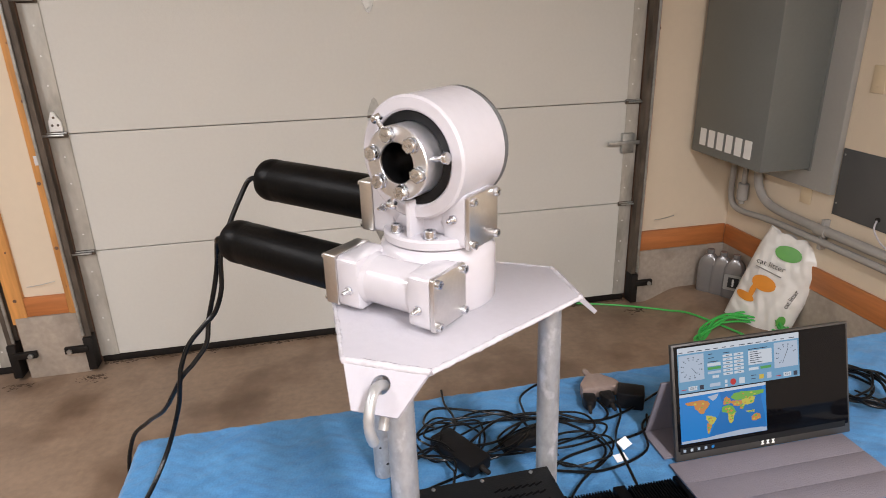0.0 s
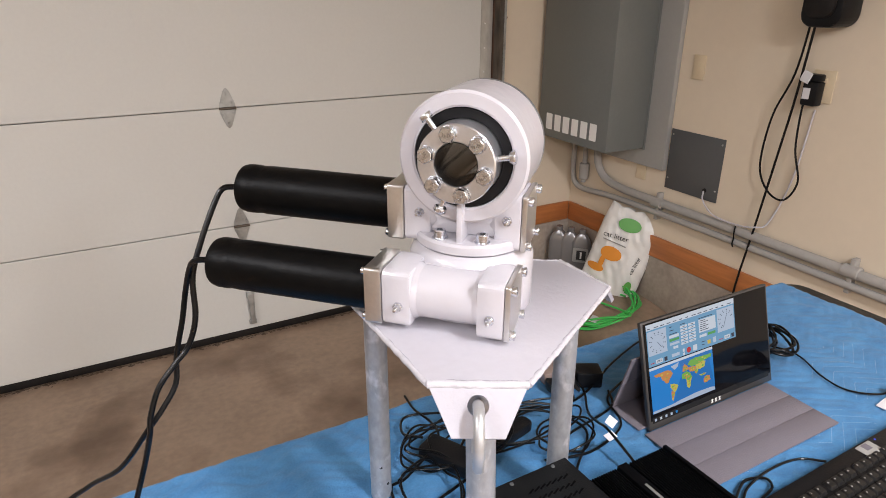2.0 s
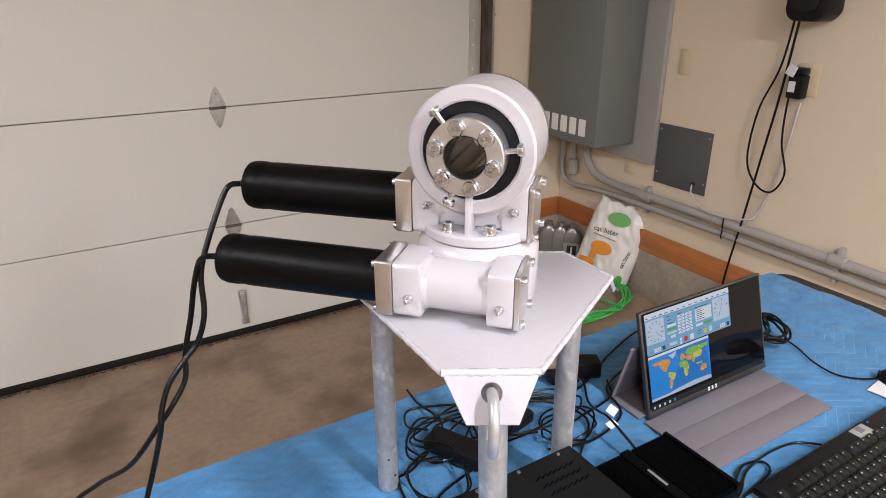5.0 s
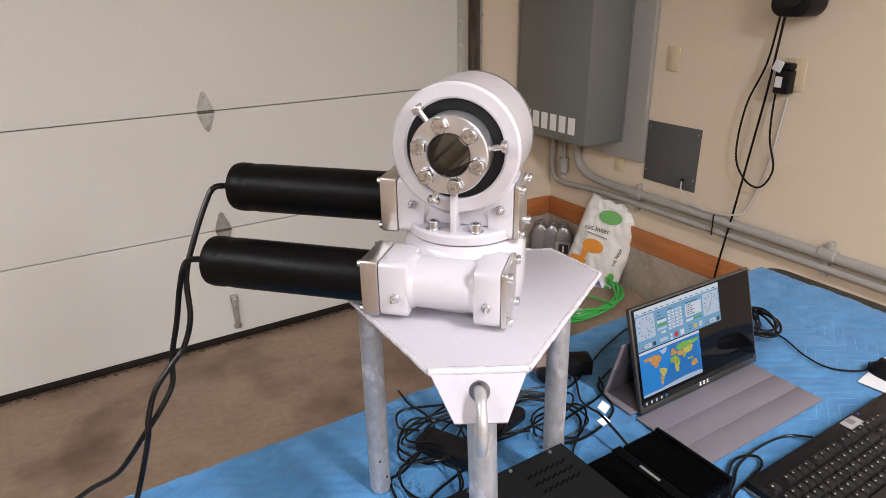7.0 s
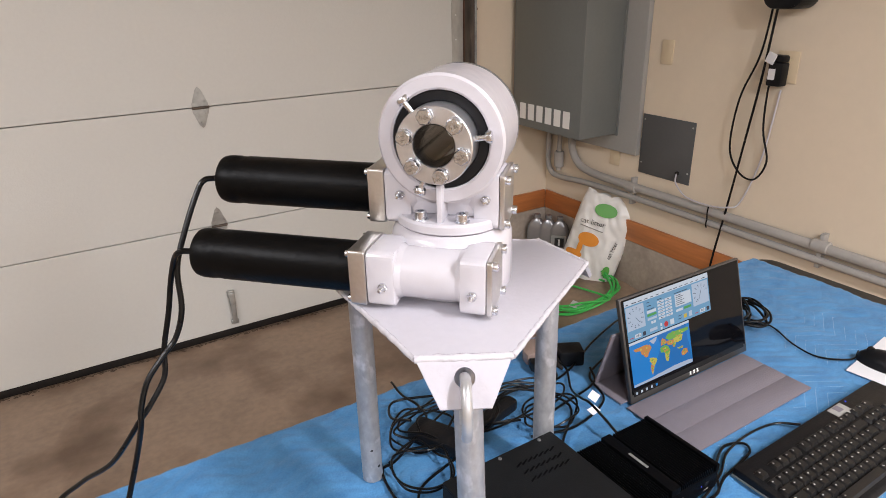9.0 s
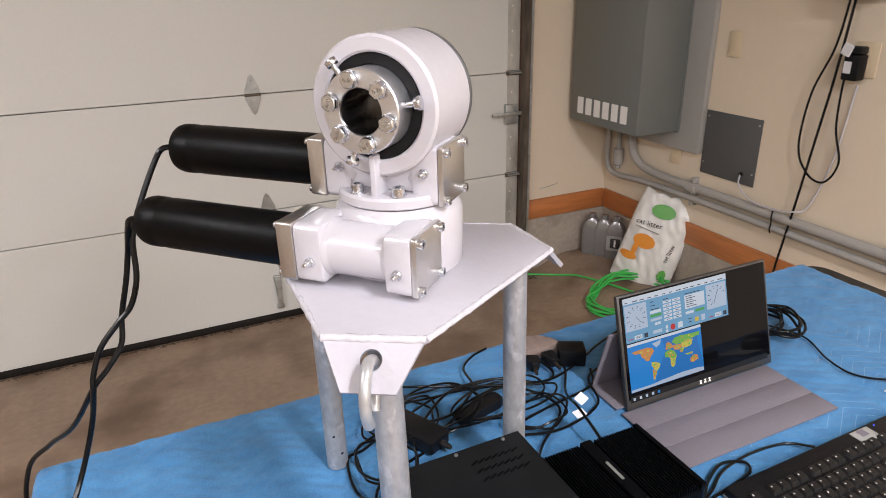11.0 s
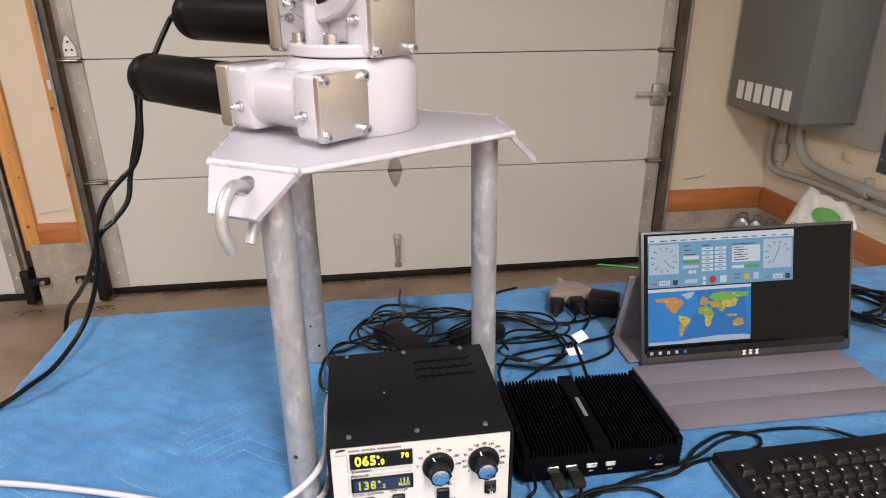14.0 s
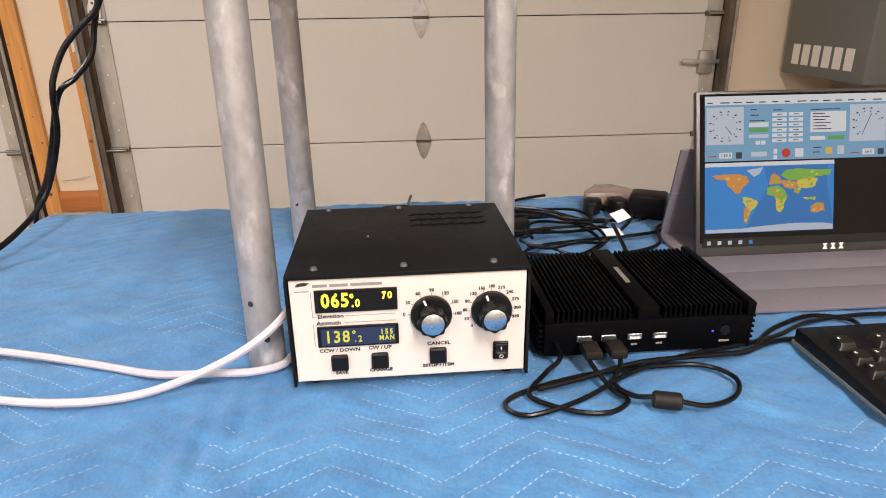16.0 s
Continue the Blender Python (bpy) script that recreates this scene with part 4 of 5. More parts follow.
sag = (Matrix.Translation((CX + 0.004, CY + 0.012, 0)) @ Matrix.Rotation(radians(TURN_R + 43.9), 4, "Z") @ Matrix.Translation((-CX, -CY, 0)))
for pts in cables:
    for k, w in ((2, 1.0), (3, 0.8), (4, 0.6), (5, 0.35), (6, 0.15)):
        pts[k] = Vector(pts[k]).lerp(sag @ Vector(pts[k]), w)
    piece("motor_cable", hose(B(), pts, 0.0040, 10, 8), "cable", "black cable hanging from a rotator motor", "cable", group="motor cables")


# ---- rotator controller ----
CW, CH, CD = 0.201, 0.0998, 0.178
CT = thing("rotator_controller", pose(0.784, 1.139, REST + 0.0035, 0, 0, 0.8), "black metal controller box with a cream front panel", "controller")
part("case", box(B(), -CW / 2, CW / 2, 0.001, CD, 0.004, CH + 0.003, 0.0015), "black_case", CT)
for sx in (-1, 1):
    for y in (0.015, CD - 0.015):
        part("foot", rod(B(), (sx * 0.085, y, -0.0038), (sx * 0.085, y, 0.0045), 0.007, 12), "rubber", CT)
fp = part("front_panel", box(B(), -CW / 2 + 0.002, CW / 2 - 0.002, -0.0015, 0.0009, 0.004, CH - 0.001, 0.0005, 1), "panel_white", CT, "cream front panel with black lettering")
lip = part("lid", box(B(), -CW / 2 - 0.001, CW / 2 + 0.001, -0.004, CD + 0.001, CH, CH + 0.0042, 0.001), "black_case", CT)
for sx in (-1, 1):
    part("side_lip", box(B(), sx * (CW / 2 + 0.0003) - 0.0012, sx * (CW / 2 + 0.0003) + 0.0012, -0.004, CD, 0.0, CH, 0.0004, 1), "black_case", lip)
for x in (-0.078, -0.004, 0.072):
    for y in (0.008, CD - 0.006):
        part("screw", lathe(B(), [(0, 0.0026), (0.0022, 0.0022), (0.0032, 0)], 12, pose(x, y, CH + 0.0042)), "grey_panel", lip)
part("screw", lathe(B(), [(0, 0.001), (0.0012, 0)], 8, pose(-0.035, 0.085, CH + 0.0042)), "paper", lip)
for i in range(3):
    for j in range(7):
        bm = box(B(), -0.0014, 0.0014, -0.0065, 0.0065, 0, 0.0003, 0, 1, pose(0.012 + 0.0105 * j, 0.112 + 0.017 * i, CH + 0.0043, 0, 0, -66))
        part("vent_slot", bm, "black_alu", lip)

M["yellow"] = glow("yellow_display", (1.0, 0.85, 0.06), 2.2)
M["dim_yellow"] = glow("dim_yellow_display", (0.80, 0.78, 0.10), 0.9)
M["display_black"] = glow("display_black", (0.01, 0.012, 0.02), 0.1)
M["display_blue"] = glow("display_blue", (0.035, 0.06, 0.16), 0.7)


def on_panel(x, z, d=0.0):
    """Front panel: x from its left edge and z from its top edge, in millimetres."""
    return pose(-CW / 2 + x / 1000, -0.0017 - d, CH - 0.965 * z / 1000, 90)


def panel_box(name, x0, x1, z0, z1, d0, d1, mat, parent, label="", bevel=0.0004):
    bm = box(B(), -CW / 2 + x0 / 1000, -CW / 2 + x1 / 1000, -0.0016 - d1, -0.0016 - d0, CH - 0.965 * z1 / 1000, CH - 0.965 * z0 / 1000, bevel, 1)
    return part(name, bm, mat, parent, label)


d1 = panel_box("display", 22, 90, 10.5, 31.5, 0.0, 0.002, "black_plastic", CT, "lit yellow elevation display")
panel_box("glass", 25, 87, 12.5, 29.5, 0.0021, 0.0024, "display_black", d1)
d2 = panel_box("display", 22, 90, 45, 65, 0.0, 0.002, "black_plastic", CT, "lit yellow azimuth display on blue")
panel_box("glass", 25, 87, 47, 63, 0.0021, 0.0024, "display_blue", d2)


def digits(words, size, x, z, step, mat, parent, bold):
    """A row of display characters, each a part of its own."""
    for k, c in enumerate(words):
        lettering("digit", c, size, on_panel(x + step * k, z, 0.0028), mat, parent, width=0.84, bold=bold)


digits("065", 0.0172, 30.8, 20.3, 8.0, "yellow", d1, 0.0004)
digits("°", 0.013, 52.5, 20.0, 5, "yellow", d1, 0.0002)
digits(".0", 0.0095, 53, 23.2, 4.0, "yellow", d1, 0.0003)
digits("70", 0.0085, 79, 17.0, 4.8, "yellow", d1, 0.0003)
digits("138", 0.0155, 31, 55, 7.4, "dim_yellow", d2, 0.0003)
digits("°", 0.011, 52.5, 54, 5, "dim_yellow", d2, 0.0002)
digits(".2", 0.0080, 53.5, 57.5, 4.0, "dim_yellow", d2, 0.0001)
digits("155", 0.0066, 76, 51.8, 3.9, "dim_yellow", d2, 0.0002)
digits("MAN", 0.0062, 75.5, 57.6, 4.4, "dim_yellow", d2, 0.0002)
for words, x, z, size in (("Elevation", 34, 35.8, 0.0052), ("Azimuth", 32, 42.2, 0.0052), ("CCW / DOWN", 39.5, 69.5, 0.0045), ("CW / UP", 73.5, 68.8, 0.0045), ("SAVE", 40, 92.2, 0.0042), ("CHANGE", 73.5, 91.4, 0.0042), ("CANCEL", 124, 67.8, 0.0045), ("SETUP / ITEM", 123.5, 90, 0.0042)):
    lettering("print", words, size, on_panel(x, z), "ink", fp, width=1.15, bold=0.00012)
# maker's mark and a thin frame, as plain shapes
for x0, x1 in ((21, 33), (35, 50), (52, 78)):
    panel_box("mark_bar", x0, x1, 5.4, 8.0, 0.0001, 0.0003, "grey_ink", fp, bevel=0)
part("mark", prism(B(), [(-0.005, 0.0), (0.004, 0.001), (0.007, 0.003), (0.003, 0.004), (-0.003, 0.003)], 0, 0.0003, 0, on_panel(12, 7)), "ink", fp)
panel_box("mark_bar", 6, 18, 11, 11.8, 0.0001, 0.0003, "grey_ink", fp, bevel=0)
for x0, x1, z0, z1 in ((19, 19.5, 13, 36), (19, 22, 35.6, 36), (46, 88, 35.6, 36), (19, 19.5, 42, 64), (45, 88, 42, 42.5)):
    panel_box("rule", x0, x1, z0, z1, 0.0001, 0.0003, "grey_ink", fp, bevel=0)
for x, z in ((39, 80.7), (73.2, 80.6), (123.2, 78.8)):
    b = panel_box("push_button", x - 7.2, x + 7.2, z - 7.6, z + 7.6, 0.0, 0.005, "black_plastic", CT, "square black push button", 0.0012)
sw = panel_box("power_switch", 171, 184.5, 68.5, 86.5, 0.0, 0.003, "black_plastic", CT, "black rocker switch", 0.001)
panel_box("rocker", 172.5, 183, 70.3, 77.4, 0.0031, 0.0042, "black_plastic", sw, bevel=0.0008)
panel_box("rocker", 172.5, 183, 77.6, 84.8, 0.0031, 0.006, "black_plastic", sw, bevel=0.0012)
lettering("print", "I", 0.004, on_panel(177.8, 74, 0.0045), "white_print", sw)
lettering("print", "O", 0.005, on_panel(177.8, 81.3, 0.0063), "white_print", sw)


def knob(x, z, pointer, scale):
    bm = lathe(B(), [(0, 0.006), (0.016, 0.006), (0.0175, 0.004), (0.0175, 0.0)], 40, on_panel(x, z))
    k = part("knob", bm, "black_plastic", CT, "black knob with a spun metal cap")
    bm = B()
    pts = []
    for i in range(48):
        a = 2 * math.pi * i / 48
        r = 0.0118 + 0.0009 * math.cos(8 * a)
        pts.append((r * math.cos(a), r * math.sin(a)))
    prism(bm, pts, 0.0061, 0.0205, 0.0008, on_panel(x, z), 1)
    part("grip", bm, "black_plastic", k)
    part("cap", lathe(B(), [(0, 0.0213), (0.0085, 0.0213), (0.0095, 0.0207), (0.0095, 0.019)], 32, on_panel(x, z)), "knob_cap", k, "spun metal cap")
    a = radians(pointer)
    part("pointer", box(B(), -0.0009, 0.0009, 0.0118, 0.0168, 0.0062, 0.0067, 0, 1, on_panel(x, z) @ pose(0, 0, 0, 0, 0, pointer - 90)), "white_print", k)
    for word, ang, r, size in scale:
        c, s = math.cos(radians(ang)), math.sin(radians(ang))
        lettering("print", word, size, on_panel(x + 1000 * r * c, z - 1000 * r * s), "ink", fp, bold=0.00012)
        part("tick", box(B(), -0.0002, 0.0002, 0.0183, 0.0198, 0.0002, 0.0004, 0, 1, on_panel(x, z) @ pose(0, 0, 0, 0, 0, ang - 90)), "ink", fp)


knob(118, 38.5, 112, [(str(30 * k), 178 - 30 * k, 0.0228, 0.0042) for k in range(7)])
knob(169.3, 37.2, 108, [(str(30 * k), 222 - 22 * k, 0.0225, 0.0040) for k in range(12)])

# ---- fanless computer ----
PC = thing("mini_computer", pose(1.006, 1.165, REST), "black fanless mini computer with a finned top", "computer")
PW, PD, PH = 0.199, 0.147, 0.0485
part("chassis", box(B(), -PW / 2, PW / 2, 0.0, PD, 0.002, PH - 0.012, 0.002), "black_alu", PC)
for sx in (-1, 1):
    part("side_rail", box(B(), sx * PW / 2 - (0.008 if sx > 0 else 0), sx * PW / 2 + (0.008 if sx < 0 else 0), -0.001, PD + 0.001, PH - 0.0119, PH + 0.001, 0.001), "black_alu", PC)
    for k in range(6):
        part("side_fin", box(B(), sx * (PW / 2 + 0.0002), sx * (PW / 2 + 0.0042), 0.004, PD - 0.004, 0.004 + 0.0055 * k, 0.0062 + 0.0055 * k, 0.0003, 1), "black_alu", PC)
part("centre_bar", box(B(), -0.013, 0.007, -0.001, PD + 0.001, PH - 0.0119, PH + 0.001, 0.0008), "black_alu", PC)
part("mark_plate", box(B(), -0.0055, -0.0005, 0.055, 0.095, PH + 0.001, PH + 0.0016, 0.0003, 1), "galv", PC, "small silver name plate")
fin = finish("fin", box(B(), -0.0011, 0.0011, 0.001, PD - 0.001, 0, 0.0118, 0.0004, 1), "black_alu")
x = -PW / 2 + 0.0125
while x < PW / 2 - 0.011:
    if not -0.0155 < x < 0.0095:
        f = new("fin", fin)
        f.parent, f.location = PC, (x, 0, PH - 0.0119)
    x += 0.0048
for k, x in enumerate((-0.062, -0.039, -0.014, 0.010)):
    pt = part("usb_port", box(B(), x - 0.0068, x + 0.0068, -0.0012, 0.0002, 0.0165, 0.0225, 0.0004, 1), "brushed", PC, "silver USB port")
    part("tongue", box(B(), x - 0.0052, x + 0.0052, -0.0016, -0.0013, 0.0175, 0.0198), "paper" if k > 1 else "ink", pt)
    part("print_bar", box(B(), x - 0.003, x + 0.003, -0.0004, -0.0002, 0.0105, 0.0125), "grey_ink", PC)
M["blue_led"] = glow("blue_led", (0.05, 0.1, 1.0), 1.5)
part("indicator", lathe(B(), [(0, 0.0005), (0.0011, 0.0003), (0.0012, 0)], 8, pose(0.061, 0, 0.021, 90)), "blue_led", PC, "small blue light")
part("power_button", lathe(B(), [(0, 0.0006), (0.0045, 0.0006), (0.005, 0)], 16, pose(0.073, 0, 0.021, 90)), "black_plastic", PC)
part("print_bar", box(B(), 0.068, 0.078, -0.0004, -0.0002, 0.0095, 0.0115), "grey_ink", PC)

# ---- portable monitor ----
tilt = 16.0
MW, MH = 0.362, 0.2125
MON = thing("portable_monitor", pose(1.340, 1.393, REST, -tilt), "thin portable monitor standing on a grey folding cover", "monitor")
part("frame", box(B(), -MW / 2, MW / 2, 0.0, 0.009, 0.0, MH, 0.002), "bezel", MON, "dark grey bezel")
part("glass", box(B(), -MW / 2 + 0.005, MW / 2 - 0.005, -0.0008, -0.0001, 0.019, MH - 0.004), "screen", MON, "glossy dark screen glass")
for k in range(3):
    part("mark_bar", prism(B(), [(-0.0035, 0), (-0.0012, 0.004), (-0.0035, 0.008), (0.0035, 0.008), (0.0012, 0.004), (0.0035, 0)], 0, 0.0004, 0, pose(-0.011 + 0.011 * k + 0.004, -0.0001, 0.0055, 90)), "white_print", MON, "plain white mark")

SC = {}
for nm, col, st in (("win_blue", (0.20, 0.45, 0.70), 1.0), ("win_white", (0.80, 0.86, 0.95), 1.0), ("dial_white", (0.60, 0.70, 0.86), 1.0), ("ocean", (0.02, 0.30, 0.85), 0.95), ("land_orange", (0.85, 0.36, 0.10), 0.9), ("land_green", (0.25, 0.60, 0.10), 0.9), ("land_yellow", (0.80, 0.72, 0.12), 0.9), ("ice", (0.62, 0.72, 0.90), 0.9), ("sign_red", (0.75, 0.04, 0.05), 0.9), ("sign_green", (0.12, 0.50, 0.14), 0.9), ("dark_line", (0.06, 0.08, 0.14), 0.6), ("sign_yellow", (0.9, 0.65, 0.1), 0.9), ("taskbar", (0.012, 0.013, 0.016), 0.6), ("night", (0.02, 0.235, 0.70), 0.9)):
    M[nm] = glow("screen_" + nm, col, 0.60 * st)


def screen_box(name, u0, u1, v0, v1, layer, mat, parent):
    """A flat picture element on the screen: u from the left and v down from the top edge of the monitor, in millimetres."""
    bm = box(B(), -MW / 2 + u0 / 1000, -MW / 2 + u1 / 1000, -0.0009 - 0.00025 * (layer + 1), -0.0009 - 0.00025 * layer - 0.00005, MH - v1 / 1000, MH - v0 / 1000)
    return part(name, bm, mat, parent, smooth=0)


def screen_shape(name, pts, layer, mat, parent):
    pts = [(u / 1000, -v / 1000) for u, v in pts]
    bm = prism(B(), pts, 0, 0.0002, 0, pose(-MW / 2, -0.0009 - 0.00025 * layer, MH, 90))
    return part(name, bm, mat, parent, smooth=0)


def screen_text(words, u, v, size, layer, mat, parent):
    lettering("print", words, size, pose(-MW / 2 + u / 1000, -0.001 - 0.00025 * layer, MH - v / 1000, 90), mat, parent, depth=0.00005)


w1 = screen_box("window", 11, 256, 7, 89, 0, "win_blue", MON)
w1["label"] = "control program window with two dials"
screen_box("title_bar", 11, 256, 7, 18, 1, "win_white", w1)
for k in range(14):
    screen_box("menu_bar", 14 + 17 * k, 14 + 17 * k + 7 + (k * 5) % 6, 14.6, 16, 2, "dark_line", w1)
for u0, u1, ang, n in ((13, 62, -50, 12), (204, 253, 65, 8)):
    screen_box("dial", u0, u1, 21, 68, 1, "dial_white", w1)
    cu, cv = (u0 + u1) / 2, 45
    for k in range(n):
        a = 2 * math.pi * k / 12 + 0.3
        screen_box("tick", cu + 16 * math.cos(a) - 0.7, cu + 16 * math.cos(a) + 0.7, cv - 15 * math.sin(a) - 0.7, cv - 15 * math.sin(a) + 0.7, 2, "dark_line", w1)
        screen_box("tick", cu + 20 * math.cos(a) - 1.3, cu + 20 * math.cos(a) + 1.3, cv - 19 * math.sin(a) - 0.8, cv - 19 * math.sin(a) + 0.8, 2, "dark_line", w1)
    c, s = math.cos(radians(ang)), math.sin(radians(ang))
    L = 14 if ang < 0 else 30
    o = (cu, cv) if ang < 0 else (cu - 8, cv + 15)
    screen_shape("needle", [(o[0] - 0.35 * s, o[1] - 0.35 * c), (o[0] + 0.35 * s, o[1] + 0.35 * c), (o[0] + L * c + 0.35 * s, o[1] - L * s + 0.35 * c), (o[0] + L * c - 0.35 * s, o[1] - L * s - 0.35 * c)][::-1], 3, "dark_line", w1)
for u0, u1, v0, v1, mat in ((69, 95, 41, 46.5, "win_white"), (69, 95, 48, 53, "sign_green"), (69, 95, 56, 60.5, "dial_white"), (78, 84, 64, 69, "win_white"), (85, 91, 64, 69, "win_white"), (72, 93, 78, 84, "dial_white"),
                            (151, 199, 29, 55, "win_white"), (151, 171, 60, 65, "win_white"), (175, 197, 60, 65, "sign_green"), (172, 181, 75, 83, "sign_yellow"), (188, 197, 73, 84, "dial_white"), (102, 107, 75, 81, "win_white"), (102, 107, 83, 88, "win_white"), (131, 142, 75, 86, "win_white"),
                            (30, 47, 78, 85.5, "win_white"), (222, 238, 78, 85.5, "win_white"), (52, 60, 78, 86, "dark_line"), (243, 251, 78, 86, "dark_line")):
    screen_box("field", u0, u1, v0, v1, 1, mat, w1)
for r in range(6):
    for c in range(2):
        screen_box("field", 100 + 22 * c, 119 + 22 * c, 29 + 6.6 * r, 33.5 + 6.6 * r, 1, "win_white", w1)
        screen_box("text_bar", 106 + 22 * c, 113 + 22 * c, 30.7 + 6.6 * r, 31.7 + 6.6 * r, 2, "dark_line", w1)
    screen_box("text_bar", 154, 170 + (r * 7) % 13, 31 + 3.9 * r, 32.2 + 3.9 * r, 2, "dark_line", w1)
for u0, u1, v in ((71, 79, 24), (71, 82, 31), (70, 90, 38), (101, 113, 25), (151, 190, 25.5), (16, 26, 82), (206, 217, 82), (155, 166, 74), (155, 164, 80)):
    screen_box("text_bar", u0, u1, v, v + 1.3, 2, "dark_line" if v < 81 else "sign_red", w1)
screen_shape("stop_sign", [(118.5 + 6 * math.cos(a), 80.5 - 6 * math.sin(a)) for a in [math.pi / 8 + math.pi / 4 * k for k in range(8)]], 2, "sign_red", w1)
screen_text("138.5", 38.5, 81.8, 0.0062, 2, "dark_line", w1)
screen_text("66.0", 230, 81.8, 0.0062, 2, "dark_line", w1)
w2 = screen_box("window", 11, 184, 91, 181, 0, "ocean", MON)
w2["label"] = "world map window"
screen_box("title_bar", 11, 184, 91, 96, 1, "win_white", w2)
screen_shape("night_shade", [(90, 96.5), (96, 120), (80, 150), (66, 175), (183, 175), (180, 150), (174, 120), (176, 96.5)][::-1], 1, "night", w2)
LAND = (("land_orange", [(20, 107), (34, 106), (52, 105), (66, 108), (70, 116), (62, 122), (58, 130), (52, 131), (48, 126), (42, 121), (38, 113), (26, 112)]),
        ("land_yellow", [(62, 136), (72, 136), (82, 143), (78, 150), (72, 154), (66, 148), (61, 142)]),
        ("land_orange", [(64, 148), (72, 154), (69, 163), (66, 170), (63, 166), (63, 156)]),
        ("ice", [(66, 101), (88, 98), (84, 106), (76, 110)]),
        ("land_green", [(93, 124), (108, 122), (118, 128), (122, 136), (112, 142), (104, 136), (93, 134)]),
        ("land_yellow", [(104, 136), (114, 140), (120, 138), (116, 150), (112, 157), (107, 154)]),
        ("land_orange", [(96, 120), (98, 110), (104, 106), (112, 112), (112, 120), (104, 120)]),
        ("land_green", [(112, 108), (122, 101), (140, 101), (160, 103), (182, 104), (178, 110), (160, 112), (140, 116), (122, 116)]),
        ("land_orange", [(112, 116), (124, 116), (136, 117), (134, 124), (124, 127), (116, 124)]),
        ("land_yellow", [(134, 115), (152, 112), (162, 114), (158, 124), (146, 127), (136, 124)]),
        ("land_green", [(128, 124), (140, 125), (136, 134), (131, 132)]),
        ("land_orange", [(152, 150), (160, 145), (170, 147), (172, 156), (162, 158), (153, 157)]),
        ("land_yellow", [(142, 138), (160, 138), (158, 142), (146, 141)]),
        ("ice", [(12, 180.5), (12, 176), (60, 176), (80, 174), (130, 171), (170, 172), (183, 174), (183, 180.5)]))
for mat, pts in LAND:
    # coasts are roughened so that no straight edge stays
    out = []
    for i, (u, v) in enumerate(pts):
        u2, v2 = pts[(i + 1) % len(pts)]
        for k in range(3):
            t = k / 3
            j = 0 if mat == "ice" else 0.9
            out.append((u + (u2 - u) * t + random.uniform(-j, j), v + (v2 - v) * t + random.uniform(-j, j)))
    land = screen_shape("land", out, 2, mat, w2)
    if mat == "ice":
        continue
    # smaller countries in other colours
    mu, mv = sum(p[0] for p in pts) / len(pts), sum(p[1] for p in pts) / len(pts)
    for k in range(4):
        u, v = pts[(k * 2 + 1) % len(pts)]
        f, r = random.uniform(0.3, 0.6), random.uniform(1.6, 3.2)
        u, v = mu + (u - mu) * f, mv + (v - mv) * f
        blob = [(u + r * random.uniform(0.6, 1.3) * math.cos(a * 0.9), v - 0.7 * r * random.uniform(0.6, 1.3) * math.sin(a * 0.9)) for a in range(7)]
        screen_shape("country", blob, 3, random.choice([c for c in ("land_orange", "land_green", "land_yellow") if c != mat]), land)
tbk = screen_box("taskbar", 8, 350, 188, 199, 0, "taskbar", MON)
for k, mat in enumerate(("ice", "win_white", "dial_white", "dial_white", "ocean")):
    screen_box("icon", 14 + 14 * k, 19 + 14 * k, 191, 196, 1, mat, tbk)

fo = thing("folio_cover", pose(1.32, 1.393, REST), "grey leatherette folding cover under the monitor", "monitor cover")
for k in range(3):
    part("flap", prism(B(), rounded(0.356, 0.0516, 0.001, 2, 0, -0.029 - 0.052 * k), 0.0, 0.0035, 0.0006), "folio", fo)
part("flap", box(B(), -0.178, 0.178, 0.012, 0.095, 0.0, 0.0035, 0.001), "folio", fo)
for k in range(2):
    bm = B()
    a, b = Vector((0, 0.092 - 0.018 * k, 0.002 + 0.066 * k)), Vector((0, 0.074 - 0.016 * k, 0.068 + 0.062 * k))
    d = (b - a).normalized()
    mat4 = Matrix.Translation(a) @ pose(0, 0, 0, math.degrees(math.atan2(d.z, d.y)))
    box(bm, -0.172, 0.178, 0.0, (b - a).length, -0.002, 0.002, 0.0008, 1, mat4)
    part("support_flap", bm, "folio", fo)

# ---- keyboard, mouse, paper ----
KB = thing("keyboard", pose(1.149, 1.166, REST, 0, 0, 0.8), "black desktop keyboard with white legends", "keyboard")
KWD, KDP = 0.448, 0.158
prof = [(0.0, 0.002), (0.0, 0.020), (-0.02, 0.020), (-KDP + 0.006, 0.0105), (-KDP, 0.006), (-KDP, 0.002)]
bm = prism(B(), prof, 0, KWD, 0.002, pose(0, 0, 0, 90, 0, 90))
part("body", bm, "black_plastic", KB)
bm = prism(B(), [(0.0004, 0.003), (0.0004, 0.007), (-KDP, 0.005), (-KDP, 0.003)], -0.0012, KWD + 0.0012, 0, pose(0, 0, 0, 90, 0, 90))
part("edge_trim", bm, "grey_box", KB, "grey edge trim")
slope = math.degrees(math.atan2(0.0095, KDP - 0.026))


